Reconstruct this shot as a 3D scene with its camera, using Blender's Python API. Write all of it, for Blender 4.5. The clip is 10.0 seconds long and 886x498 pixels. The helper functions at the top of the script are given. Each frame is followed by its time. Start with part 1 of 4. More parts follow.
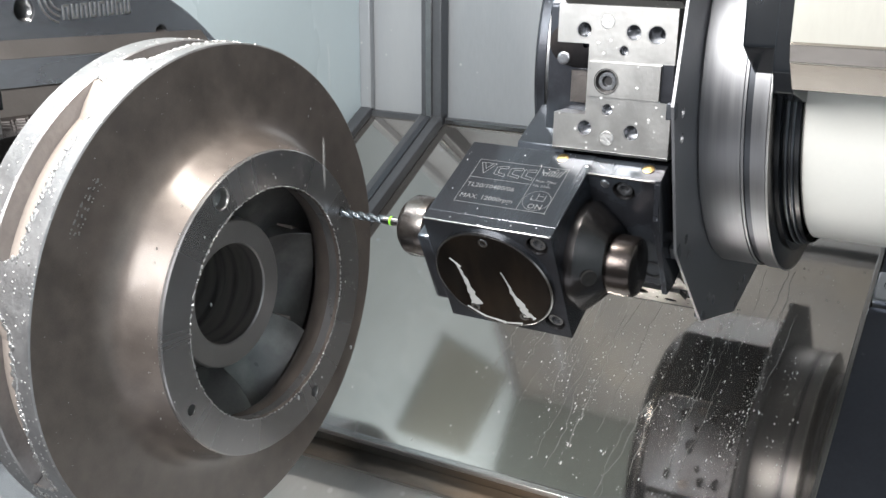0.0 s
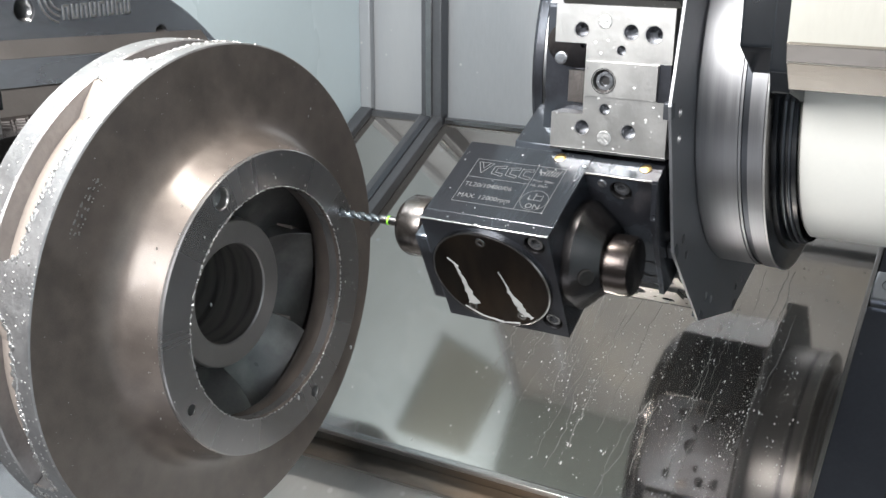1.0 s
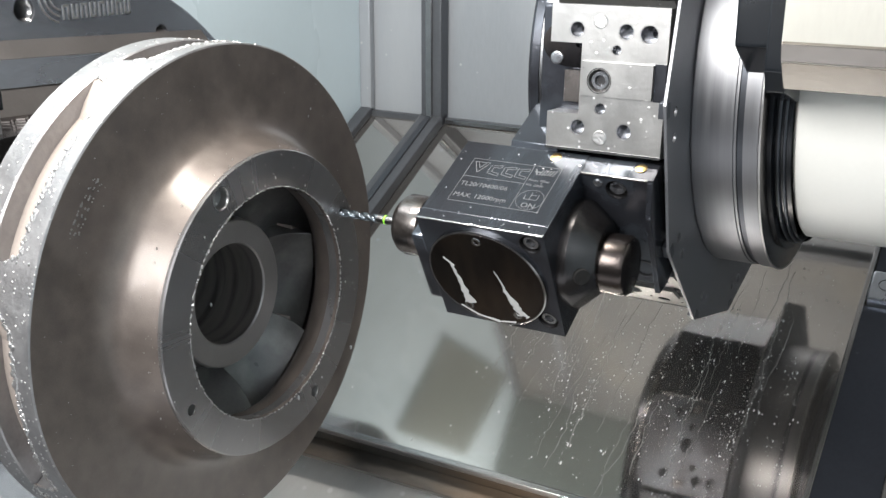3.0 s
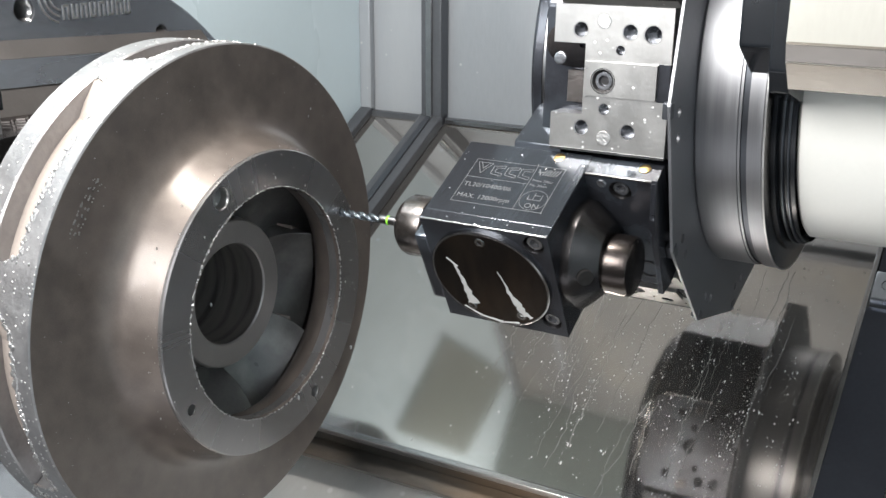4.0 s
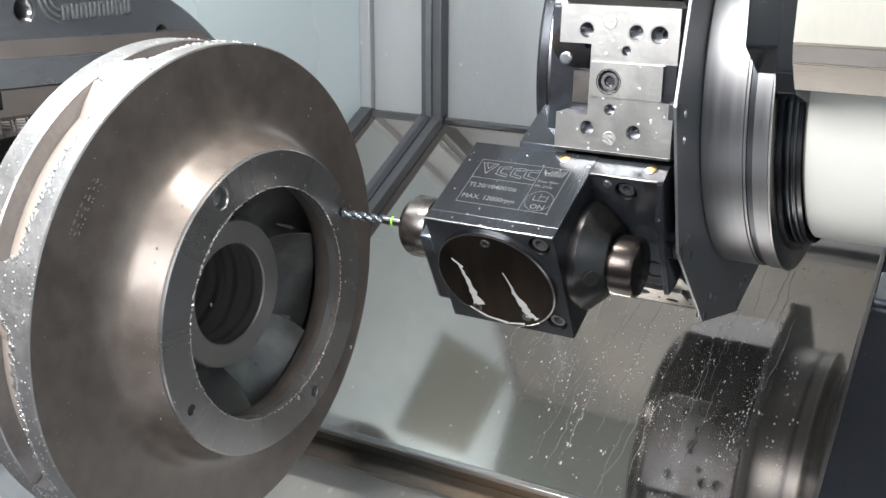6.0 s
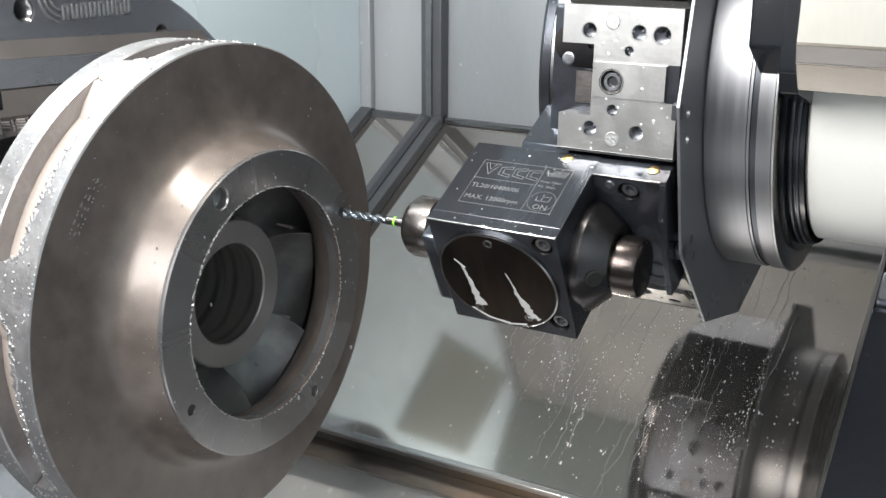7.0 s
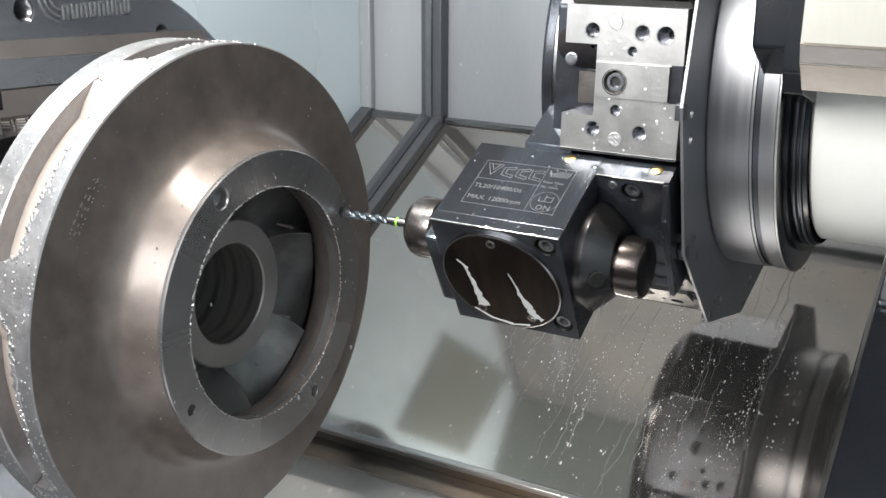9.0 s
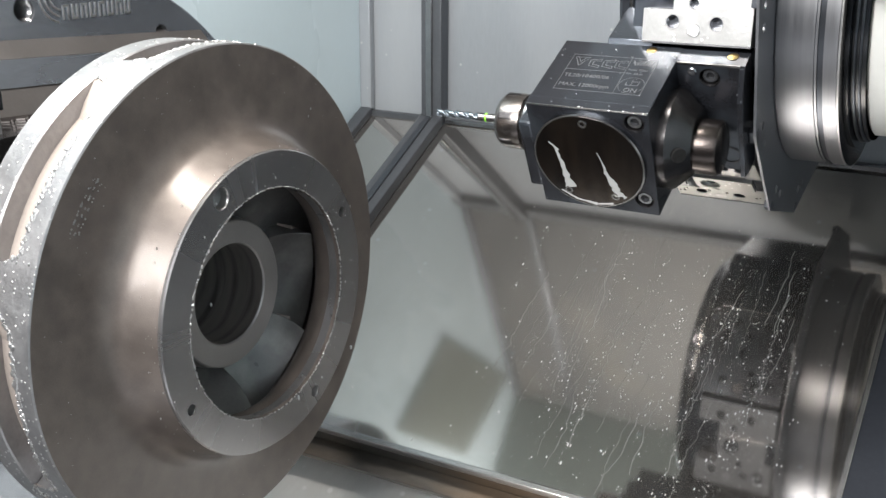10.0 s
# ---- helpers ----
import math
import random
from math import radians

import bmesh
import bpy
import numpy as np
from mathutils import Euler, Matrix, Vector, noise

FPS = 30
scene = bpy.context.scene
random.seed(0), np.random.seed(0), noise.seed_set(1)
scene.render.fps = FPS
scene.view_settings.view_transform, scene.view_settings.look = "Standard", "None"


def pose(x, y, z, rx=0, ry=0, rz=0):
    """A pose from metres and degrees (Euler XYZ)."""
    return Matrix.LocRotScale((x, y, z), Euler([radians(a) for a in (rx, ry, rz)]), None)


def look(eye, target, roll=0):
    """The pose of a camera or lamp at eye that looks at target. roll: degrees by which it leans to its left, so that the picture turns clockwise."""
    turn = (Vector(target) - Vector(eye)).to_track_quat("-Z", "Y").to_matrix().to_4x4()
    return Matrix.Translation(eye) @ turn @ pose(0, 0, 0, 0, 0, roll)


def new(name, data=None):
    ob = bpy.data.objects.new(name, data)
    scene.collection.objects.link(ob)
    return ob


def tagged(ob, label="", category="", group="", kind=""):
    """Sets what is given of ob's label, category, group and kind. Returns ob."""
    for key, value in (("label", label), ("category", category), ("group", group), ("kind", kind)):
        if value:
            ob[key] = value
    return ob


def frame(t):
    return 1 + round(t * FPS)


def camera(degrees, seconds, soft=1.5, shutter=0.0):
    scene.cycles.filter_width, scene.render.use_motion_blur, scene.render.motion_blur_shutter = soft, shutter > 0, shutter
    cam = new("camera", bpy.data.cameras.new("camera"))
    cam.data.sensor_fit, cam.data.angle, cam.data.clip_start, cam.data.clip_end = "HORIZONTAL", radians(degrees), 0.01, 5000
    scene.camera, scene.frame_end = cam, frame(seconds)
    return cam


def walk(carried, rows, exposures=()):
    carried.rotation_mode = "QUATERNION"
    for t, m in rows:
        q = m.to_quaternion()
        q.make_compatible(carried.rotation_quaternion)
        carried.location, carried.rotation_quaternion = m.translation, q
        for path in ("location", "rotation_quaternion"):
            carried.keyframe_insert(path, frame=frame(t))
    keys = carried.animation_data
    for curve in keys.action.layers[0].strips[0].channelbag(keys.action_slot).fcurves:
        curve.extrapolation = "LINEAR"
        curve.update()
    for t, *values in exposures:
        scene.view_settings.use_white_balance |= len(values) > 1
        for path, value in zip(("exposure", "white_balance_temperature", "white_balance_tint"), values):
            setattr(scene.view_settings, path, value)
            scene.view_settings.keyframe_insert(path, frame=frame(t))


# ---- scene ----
SL = 27.65  # slant of the bed, degrees
CS, SN = math.cos(radians(SL)), math.sin(radians(SL))
TU = 0.376  # turret axis, along the slant from the spindle axis

# camera on a tripod before the open machine door
EYE, YAW, PITCH, ROLL = Vector((0.5127, -0.6248, 0.3013)), -0.5156, -0.3091, 0.263
AIM = Vector((math.sin(YAW) * math.cos(PITCH), math.cos(YAW) * math.cos(PITCH), math.sin(PITCH)))
cam = camera(45.807, 10.0, soft=1.5, shutter=0.5)
STAND = look(EYE, EYE + AIM, ROLL)
walk(cam, [(0.0, STAND), (10.0, STAND)], exposures=[(0.0, 0.30), (10.0, 0.30)])


# ---- light ----
def make_world():
    w = bpy.data.worlds.new("workshop_light")
    w.use_nodes = True
    bg = w.node_tree.nodes["Background"]
    bg.inputs["Color"].default_value = (0.89, 0.90, 0.94, 1)
    bg.inputs["Strength"].default_value = 1.0
    scene.world = w


def area_lamp(name, eye, target, sx, sy, watts, color):
    data = bpy.data.lights.new(name, "AREA")
    data.shape, data.size, data.size_y, data.energy, data.color = "RECTANGLE", sx, sy, watts, color
    ob = new(name, data)
    ob.matrix_world = look(eye, target)
    return ob


make_world()
area_lamp("machine_lamp", (-0.12, -0.14, 0.868), (-0.28, 0.22, 0.25), 0.58, 0.08, 15.0, (1.0, 0.94, 0.88))
area_lamp("door_daylight", (-0.26, -1.28, 0.80), (0.0, 0.2, 0.05), 1.3, 0.62, 42.0, (1.0, 0.975, 0.95))


# ---- materials ----
def material(name, color, rough=0.4, metal=0.0, vary=0.25, scale=40.0, bump=0.1, fine=600.0, stretch=(1, 1, 1),
             spots=0.0, spot_scale=120.0, spot_color=(0.7, 0.7, 0.7), rough_vary=0.25, stain_sheen=None, stain_sheen_amount=0.0, stain_sheen_scale=9.0, coat=0.0, polar=False):
    m = bpy.data.materials.new(name)
    m.use_nodes = True
    nt = m.node_tree
    n, l = nt.nodes, nt.links
    bsdf = n["Principled BSDF"]
    tc = n.new("ShaderNodeTexCoord")
    mp = n.new("ShaderNodeMapping")
    mp.inputs["Scale"].default_value = stretch
    l.new(tc.outputs["Object"], mp.inputs["Vector"])
    if polar:
        # streaks that fan out round the spindle axis: radial sheen put into the colour
        sep, turn, fan, ang = n.new("ShaderNodeSeparateXYZ"), n.new("ShaderNodeCombineXYZ"), n.new("ShaderNodeTexGradient"), n.new("ShaderNodeCombineXYZ")
        fan.gradient_type = "RADIAL"
        l.new(tc.outputs["Object"], sep.inputs[0])
        l.new(sep.outputs[1], turn.inputs[0])
        l.new(sep.outputs[2], turn.inputs[1])
        l.new(turn.outputs[0], fan.inputs[0])
        l.new(fan.outputs["Fac"], ang.inputs[0])
        l.new(sep.outputs[0], ang.inputs[1])
        l.new(ang.outputs[0], mp.inputs["Vector"])
    big = n.new("ShaderNodeTexNoise")
    big.inputs["Scale"].default_value, big.inputs["Detail"].default_value = scale, 6
    l.new(mp.outputs[0], big.inputs["Vector"])
    small = n.new("ShaderNodeTexNoise")
    small.inputs["Scale"].default_value, small.inputs["Detail"].default_value = fine, 3
    l.new(mp.outputs[0], small.inputs["Vector"])
    ramp = n.new("ShaderNodeMix")
    ramp.data_type = "RGBA"
    ramp.inputs[6].default_value = (*[c * (1 - vary) for c in color], 1)
    ramp.inputs[7].default_value = (*[min(1, c * (1 + vary)) for c in color], 1)
    add = n.new("ShaderNodeMath")
    add.operation = "MULTIPLY_ADD"
    l.new(small.outputs["Fac"], add.inputs[0])
    add.inputs[1].default_value = 0.45
    mul = n.new("ShaderNodeMath")
    mul.operation = "MULTIPLY_ADD"
    l.new(big.outputs["Fac"], mul.inputs[0])
    mul.inputs[1].default_value, mul.inputs[2].default_value = 1.1, -0.28
    l.new(mul.outputs[0], add.inputs[2])
    add.use_clamp = True
    l.new(add.outputs[0], ramp.inputs[0])
    col = ramp.outputs[2]
    rr = n.new("ShaderNodeMath")
    rr.operation = "MULTIPLY_ADD"
    l.new(big.outputs["Fac"], rr.inputs[0])
    rr.inputs[1].default_value, rr.inputs[2].default_value = rough * rough_vary * 2, rough * (1 - rough_vary)
    rough_out = rr.outputs[0]
    height = small.outputs["Fac"]
    # blotches of a second colour: stains, and on some metals a painted sheen
    if stain_sheen:
        st = n.new("ShaderNodeTexNoise")
        st.inputs["Scale"].default_value, st.inputs["Detail"].default_value = stain_sheen_scale, 8
        l.new(mp.outputs[0], st.inputs["Vector"])
        mr = n.new("ShaderNodeMapRange")
        mr.inputs[1].default_value, mr.inputs[2].default_value = 0.5, 0.68
        mr.inputs[4].default_value = stain_sheen_amount
        l.new(st.outputs["Fac"], mr.inputs[0])
        mx = n.new("ShaderNodeMix")
        mx.data_type = "RGBA"
        mx.inputs[7].default_value = (*stain_sheen, 1)
        l.new(mr.outputs[0], mx.inputs[0])
        l.new(col, mx.inputs[6])
        col = mx.outputs[2]
    if spots:
        vo = n.new("ShaderNodeTexVoronoi")
        vo.inputs["Scale"].default_value = spot_scale
        l.new(tc.outputs["Object"], vo.inputs["Vector"])
        gate = n.new("ShaderNodeSeparateColor")
        l.new(vo.outputs["Color"], gate.inputs[0])
        keep = n.new("ShaderNodeMath")
        keep.operation = "LESS_THAN"
        l.new(gate.outputs[0], keep.inputs[0])
        keep.inputs[1].default_value = spots
        dot = n.new("ShaderNodeMapRange")
        dot.inputs[1].default_value, dot.inputs[2].default_value = 0.28, 0.12
        l.new(vo.outputs["Distance"], dot.inputs[0])
        both = n.new("ShaderNodeMath")
        both.operation = "MULTIPLY"
        l.new(dot.outputs[0], both.inputs[0])
        l.new(keep.outputs[0], both.inputs[1])
        mx = n.new("ShaderNodeMix")
        mx.data_type = "RGBA"
        mx.inputs[7].default_value = (*spot_color, 1)
        l.new(both.outputs[0], mx.inputs[0])
        l.new(col, mx.inputs[6])
        col = mx.outputs[2]
        hh = n.new("ShaderNodeMath")
        hh.operation = "ADD"
        l.new(height, hh.inputs[0])
        l.new(both.outputs[0], hh.inputs[1])
        height = hh.outputs[0]
    bp = n.new("ShaderNodeBump")
    bp.inputs["Strength"].default_value, bp.inputs["Distance"].default_value = bump, 0.0006
    l.new(height, bp.inputs["Height"])
    l.new(bp.outputs[0], bsdf.inputs["Normal"])
    l.new(bp.outputs[0], bsdf.inputs["Coat Normal"])
    l.new(col, bsdf.inputs["Base Color"])
    l.new(rough_out, bsdf.inputs["Roughness"])
    bsdf.inputs["Metallic"].default_value = metal
    bsdf.inputs["Coat Weight"].default_value = coat
    bsdf.inputs["Coat Roughness"].default_value = 0.12
    return m


CAST = material("cast_iron", (0.150, 0.128, 0.115), 0.42, 0.40, 0.34, 60, 0.20, 1100, rough_vary=0.55, stain_sheen=(0.095, 0.082, 0.076), stain_sheen_amount=0.6, stain_sheen_scale=24, coat=0.30)
HUBFACE = material("hub_machined", (0.36, 0.345, 0.335), 0.42, 0.7, 0.15, 30, 0.1, 700)
BORE = material("bore_steel", (0.42, 0.40, 0.385), 0.42, 0.8, 0.20, 30, 0.12, 300, stretch=(6, 0.6, 0.6), stain_sheen=(0.10, 0.10, 0.09), stain_sheen_amount=0.7, stain_sheen_scale=14)
CAST_IN = material("cast_inner", (0.135, 0.138, 0.14), 0.42, 0.45, 0.30, 30, 0.5, 420, stain_sheen=(0.24, 0.24, 0.23), stain_sheen_amount=0.7, stain_sheen_scale=60, coat=0.2)
CAST_BLADE = material("cast_blade", (0.125, 0.123, 0.122), 0.36, 0.45, 0.30, 40, 0.2, 420, rough_vary=0.5, stain_sheen=(0.27, 0.275, 0.26), stain_sheen_amount=0.6, stain_sheen_scale=22, coat=0.3)
SLOT_CAST = material("slot_cast", (0.36, 0.315, 0.285), 0.6, 0.1, 0.12, 30, 0.3, 400)
# fanned tone paints the radial sheen of the turned face
TURNED = material("turned_iron", (0.37, 0.365, 0.37), 0.27, 0.85, 0.14, 9, 0.12, 90, rough_vary=0.4, stain_sheen=(0.44, 0.43, 0.42), stain_sheen_amount=0.25, stain_sheen_scale=7, polar=True)
RIM = material("rim_turned", (0.345, 0.345, 0.352), 0.42, 0.8, 0.25, 50, 0.8, 200, spots=0.3, spot_scale=260, spot_color=(0.85, 0.85, 0.85), stain_sheen=(0.30, 0.30, 0.305), stain_sheen_amount=0.6, stain_sheen_scale=30)
BURR = material("burr", (0.58, 0.58, 0.58), 0.3, 0.9, 0.2, 200, 0.6, 500)
BLACK = material("black_oxide", (0.042, 0.045, 0.054), 0.20, 0.65, 0.5, 45, 0.2, 500, stretch=(1, 0.18, 1), spots=0.03, spot_scale=300, spot_color=(0.4, 0.43, 0.47), stain_sheen=(0.085, 0.10, 0.12), stain_sheen_amount=0.8, stain_sheen_scale=20)
# the brown blotches are a soft reflected glow put into the colour
BLACK_GLOSS = material("polished_black", (0.072, 0.067, 0.068), 0.13, 1.0, 0.5, 30, 0.05, 300, stretch=(1.6, 1, 0.45), stain_sheen=(0.25, 0.205, 0.17), stain_sheen_amount=0.6, stain_sheen_scale=13)
NICKEL = material("nickel_plate", (0.43, 0.43, 0.425), 0.30, 0.9, 0.14, 60, 0.2, 400, stretch=(1, 1, 0.2), spots=0.16, spot_scale=210, spot_color=(0.95, 0.95, 0.95), stain_sheen=(0.42, 0.42, 0.42), stain_sheen_amount=0.5, stain_sheen_scale=30)
STEEL = material("ground_steel", (0.36, 0.36, 0.365), 0.23, 1.0, 0.14, 50, 0.1, 500, stretch=(0.25, 1, 1))
RING = material("turned_ring", (0.34, 0.345, 0.36), 0.38, 1.0, 0.16, 40, 0.03, 160, stretch=(5, 0.12, 0.12))
NUTSTEEL = material("nut_steel", (0.22, 0.20, 0.19), 0.24, 0.95, 0.3, 60, 0.2, 500)
DARK_STEEL = material("turret_steel", (0.105, 0.113, 0.128), 0.33, 0.9, 0.15, 30, 0.1, 500)
BROWN_STEEL = material("hardened_steel", (0.085, 0.074, 0.069), 0.26, 0.95, 0.35, 40, 0.2, 500)
DUSKY = material("dusky_steel", (0.070, 0.067, 0.068), 0.24, 0.9, 0.35, 40, 0.2, 500)
DISC = material("index_disc_steel", (0.225, 0.23, 0.245), 0.42, 0.75, 0.2, 30, 0.1, 500)
BAND = material("polished_band", (0.40, 0.37, 0.34), 0.20, 0.9, 0.22, 14, 0.05, 300, stretch=(0.4, 1, 1), stain_sheen=(0.26, 0.225, 0.20), stain_sheen_amount=0.7, stain_sheen_scale=10)
HOLE_SHADE = material("hole_shade", (0.004, 0.004, 0.004), 0.9, 0.0, 0.3, 200, 0.1, 500)
DROP = material("bed_drop", (0.40, 0.405, 0.405), 0.12, 0.0, 0.2, 50, 0.0, 300)
BOLT = material("bolt_steel", (0.30, 0.31, 0.33), 0.22, 0.9, 0.3, 90, 0.2, 700)
HOLE = material("hole_dark", (0.03, 0.03, 0.032), 0.4, 0.5, 0.3, 200, 0.2, 700)
ENGRAVE = material("engraving", (0.135, 0.142, 0.15), 0.45, 0.3, 0.5, 60, 0.1, 700)
RUBBER = material("black_plastic", (0.010, 0.012, 0.015), 0.22, 0.0, 0.3, 40, 0.1, 500)
WHITE = material("white_paint", (0.80, 0.80, 0.76), 0.32, 0.0, 0.04, 12, 0.05, 300)
COVER = material("cover_paint", (0.46, 0.455, 0.415), 0.25, 0.25, 0.12, 10, 0.05, 300, stretch=(1, 1, 0.25))
CARBIDE = material("drill_coating", (0.20, 0.235, 0.265), 0.22, 0.9, 0.2, 200, 0.1, 900)
GREEN = material("green_ring", (0.25, 0.75, 0.05), 0.4, 0.0, 0.1, 100, 0.05, 500)
BRASS = material("brass_plug", (0.65, 0.48, 0.22), 0.3, 1.0, 0.15, 200, 0.1, 500)
SHEET = material("stainless_sheet", (0.520, 0.497, 0.472), 0.070, 0.96, 0.10, 5, 0.015, 260, stretch=(1, 0.35, 1), spots=0.05, spot_scale=70, spot_color=(0.6, 0.6, 0.6), rough_vary=0.6, stain_sheen=(0.36, 0.35, 0.33), stain_sheen_amount=0.35, stain_sheen_scale=8)
WALL = material("wall_sheet", (0.25, 0.272, 0.295), 0.30, 0.4, 0.12, 3, 0.05, 300, stretch=(1, 1, 0.2), spots=0.012, spot_scale=110, spot_color=(0.38, 0.40, 0.42), stain_sheen=(0.36, 0.38, 0.40), stain_sheen_amount=0.5, stain_sheen_scale=5)
LEAN = material("lean_sheet", (0.046, 0.050, 0.051), 0.6, 0.1, 0.25, 4, 0.02, 300, stain_sheen=(0.11, 0.105, 0.09), stain_sheen_amount=0.6, stain_sheen_scale=5)
ROOF = material("roof_sheet", (0.25, 0.28, 0.262), 0.35, 0.1, 0.08, 4, 0.02, 300)
PALE = material("pale_paint", (0.44, 0.53, 0.575), 0.28, 0.0, 0.05, 3, 0.02, 300, stretch=(1, 1, 0.3))
HATCH = material("hatch_paint", (0.165, 0.185, 0.172), 0.35, 0.1, 0.1, 6, 0.03, 300)
TRAY = material("tray_sheet", (0.62, 0.63, 0.62), 0.35, 0.15, 0.12, 9, 0.1, 200, stretch=(1, 0.4, 1), spots=0.1, spot_scale=60, spot_color=(0.75, 0.75, 0.75), stain_sheen=(0.48, 0.46, 0.43), stain_sheen_amount=0.5, stain_sheen_scale=10)
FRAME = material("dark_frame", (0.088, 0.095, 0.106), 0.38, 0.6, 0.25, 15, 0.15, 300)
TROUGH = material("stained_trough", (0.12, 0.113, 0.103), 0.35, 0.6, 0.5, 18, 0.3, 200, stretch=(0.3, 1, 1), stain_sheen=(0.22, 0.15, 0.09), stain_sheen_amount=0.5, stain_sheen_scale=20)
SLIDE = material("slide_cover", (0.048, 0.054, 0.068), 0.32, 0.7, 0.25, 8, 0.08, 300, spots=0.05, spot_scale=60, spot_color=(0.2, 0.2, 0.22))
CHUCK = material("chuck_steel", (0.47, 0.505, 0.555), 0.27, 0.9, 0.3, 12, 0.06, 400, stretch=(1, 0.25, 1))
CHUCK_EDGE = material("chuck_ground", (0.22, 0.205, 0.20), 0.33, 0.9, 0.14, 20, 0.1, 400)
WATER = material("coolant", (0.43, 0.435, 0.43), 0.10, 0.0, 0.05, 50, 0.0, 300)
FILM = material("coolant_film", (0.34, 0.34, 0.33), 0.20, 0.5, 0.4, 60, 0.1, 300)


# ---- mesh helpers ----
def part(name, bm, mat, parent=None, label="", smooth=30):
    me = bpy.data.meshes.new(name)
    bmesh.ops.recalc_face_normals(bm, faces=bm.faces[:])
    bm.to_mesh(me)
    bm.free()
    me.materials.append(mat)
    if smooth:
        me.shade_smooth()
        me.set_sharp_from_angle(angle=radians(smooth))
        if "plane" in me.attributes:  # the flat sides of bevelled blocks stay flat
            for p, a in zip(me.polygons, me.attributes["plane"].data):
                if a.value:
                    p.use_smooth = False
    ob = new(name, me)
    if parent is not None:
        ob.parent = parent
    if label:
        tagged(ob, label)
    return ob


def box(bm, x0, x1, y0, y1, z0, z1, bevel=0.0, seg=2):
    m = Matrix.LocRotScale(((x0 + x1) / 2, (y0 + y1) / 2, (z0 + z1) / 2), None, (x1 - x0, y1 - y0, z1 - z0))
    lay = bm.faces.layers.int.get("plane") or bm.faces.layers.int.new("plane")
    r = bmesh.ops.create_cube(bm, size=1.0, matrix=m)
    if bevel:
        es = list({e for v in r["verts"] for e in v.link_edges})
        for f in {f for v in r["verts"] for f in v.link_faces}:
            f[lay] = 1
        made = bmesh.ops.bevel(bm, geom=es, offset=bevel, segments=seg, affect="EDGES", profile=0.6)
        for f in made["faces"]:
            f[lay] = 0
    return bm


def a_box(*a, **k):
    return box(bmesh.new(), *a, **k)


def axis_frame(direction):
    return Vector(direction).normalized().to_track_quat("X", "Z").to_matrix().to_4x4()


def revolve(bm, profile, seg=96, at=(0, 0, 0), along=(1, 0, 0), close=False):
    """Turns (distance along the axis, radius) pairs round an axis through at."""
    f = Matrix.Translation(at) @ axis_frame(along)
    rings = []
    for a, r in profile:
        if r <= 1e-6:
            rings.append([bm.verts.new(f @ Vector((a, 0, 0)))])
        else:
            rings.append([bm.verts.new(f @ Vector((a, r * math.cos(2 * math.pi * i / seg), r * math.sin(2 * math.pi * i / seg)))) for i in range(seg)])
    pairs = list(zip(rings, rings[1:])) + ([(rings[-1], rings[0])] if close else [])
    for p, q in pairs:
        for i in range(seg):
            j = (i + 1) % seg
            c = [p[i % len(p)], p[j % len(p)], q[j % len(q)], q[i % len(q)]]
            c = list(dict.fromkeys(c))
            if len(c) > 2:
                bm.faces.new(c)
    return bm


def a_turn(profile, **k):
    return revolve(bmesh.new(), profile, **k)


def rod(bm, p, q, r, seg=16):
    p, q = Vector(p), Vector(q)
    return revolve(bm, [(0, 0), (0, r), ((q - p).length, r), ((q - p).length, 0)], seg, p, q - p)


def ring2(cx, cy, r, seg=24, start=0.0):
    return [(cx + r * math.cos(start + 2 * math.pi * i / seg), cy + r * math.sin(start + 2 * math.pi * i / seg)) for i in range(seg)]


def slab(outline, holes, depth, to3d, chamfer=0.0, hole_depth=None):
    """A plate with holes: outline and holes are rings in the plane, to3d maps (a, b, height) into space."""
    bm = bmesh.new()
    loops = [outline] + holes
    edges, tops = [], []
    for lp in loops:
        vs = [bm.verts.new(to3d(a, b, 0.0)) for a, b in lp]
        tops.append(vs)
        edges += [bm.edges.new((vs[i], vs[(i + 1) % len(vs)])) for i in range(len(vs))]
    bmesh.ops.triangle_fill(bm, edges=edges, use_beauty=True)
    for k, (lp, vs) in enumerate(zip(loops, tops)):
        dd = depth if k == 0 or not hole_depth else hole_depth
        low = [bm.verts.new(to3d(a, b, -dd)) for a, b in lp]
        for i in range(len(vs)):
            j = (i + 1) % len(vs)
            bm.faces.new((vs[i], vs[j], low[j], low[i]))
        if hole_depth or not holes:
            bm.faces.new(low)
    return bm


def prism(outline, x0, x1, bevel=0.0):
    """A (y, z) outline drawn out along x."""
    bm = bmesh.new()
    a = [bm.verts.new((x0, y, z)) for y, z in outline]
    b = [bm.verts.new((x1, y, z)) for y, z in outline]
    bm.faces.new(a)
    bm.faces.new(b)
    es = []
    for i in range(len(a)):
        j = (i + 1) % len(a)
        bm.faces.new((a[i], a[j], b[j], b[i]))
    if bevel:
        bmesh.ops.recalc_face_normals(bm, faces=bm.faces[:])
        lay = bm.faces.layers.int.new("plane")
        for f in bm.faces:
            f[lay] = 1
        made = bmesh.ops.bevel(bm, geom=bm.edges[:], offset=bevel, segments=2, affect="EDGES", profile=0.6)
        for f in made["faces"]:
            f[lay] = 0
    return bm


def thing(name, label, category, m=None, group=""):
    ob = new(name)
    ob.empty_display_size = 0.02
    if m is not None:
        ob.matrix_basis = m
    return tagged(ob, label, category, group)


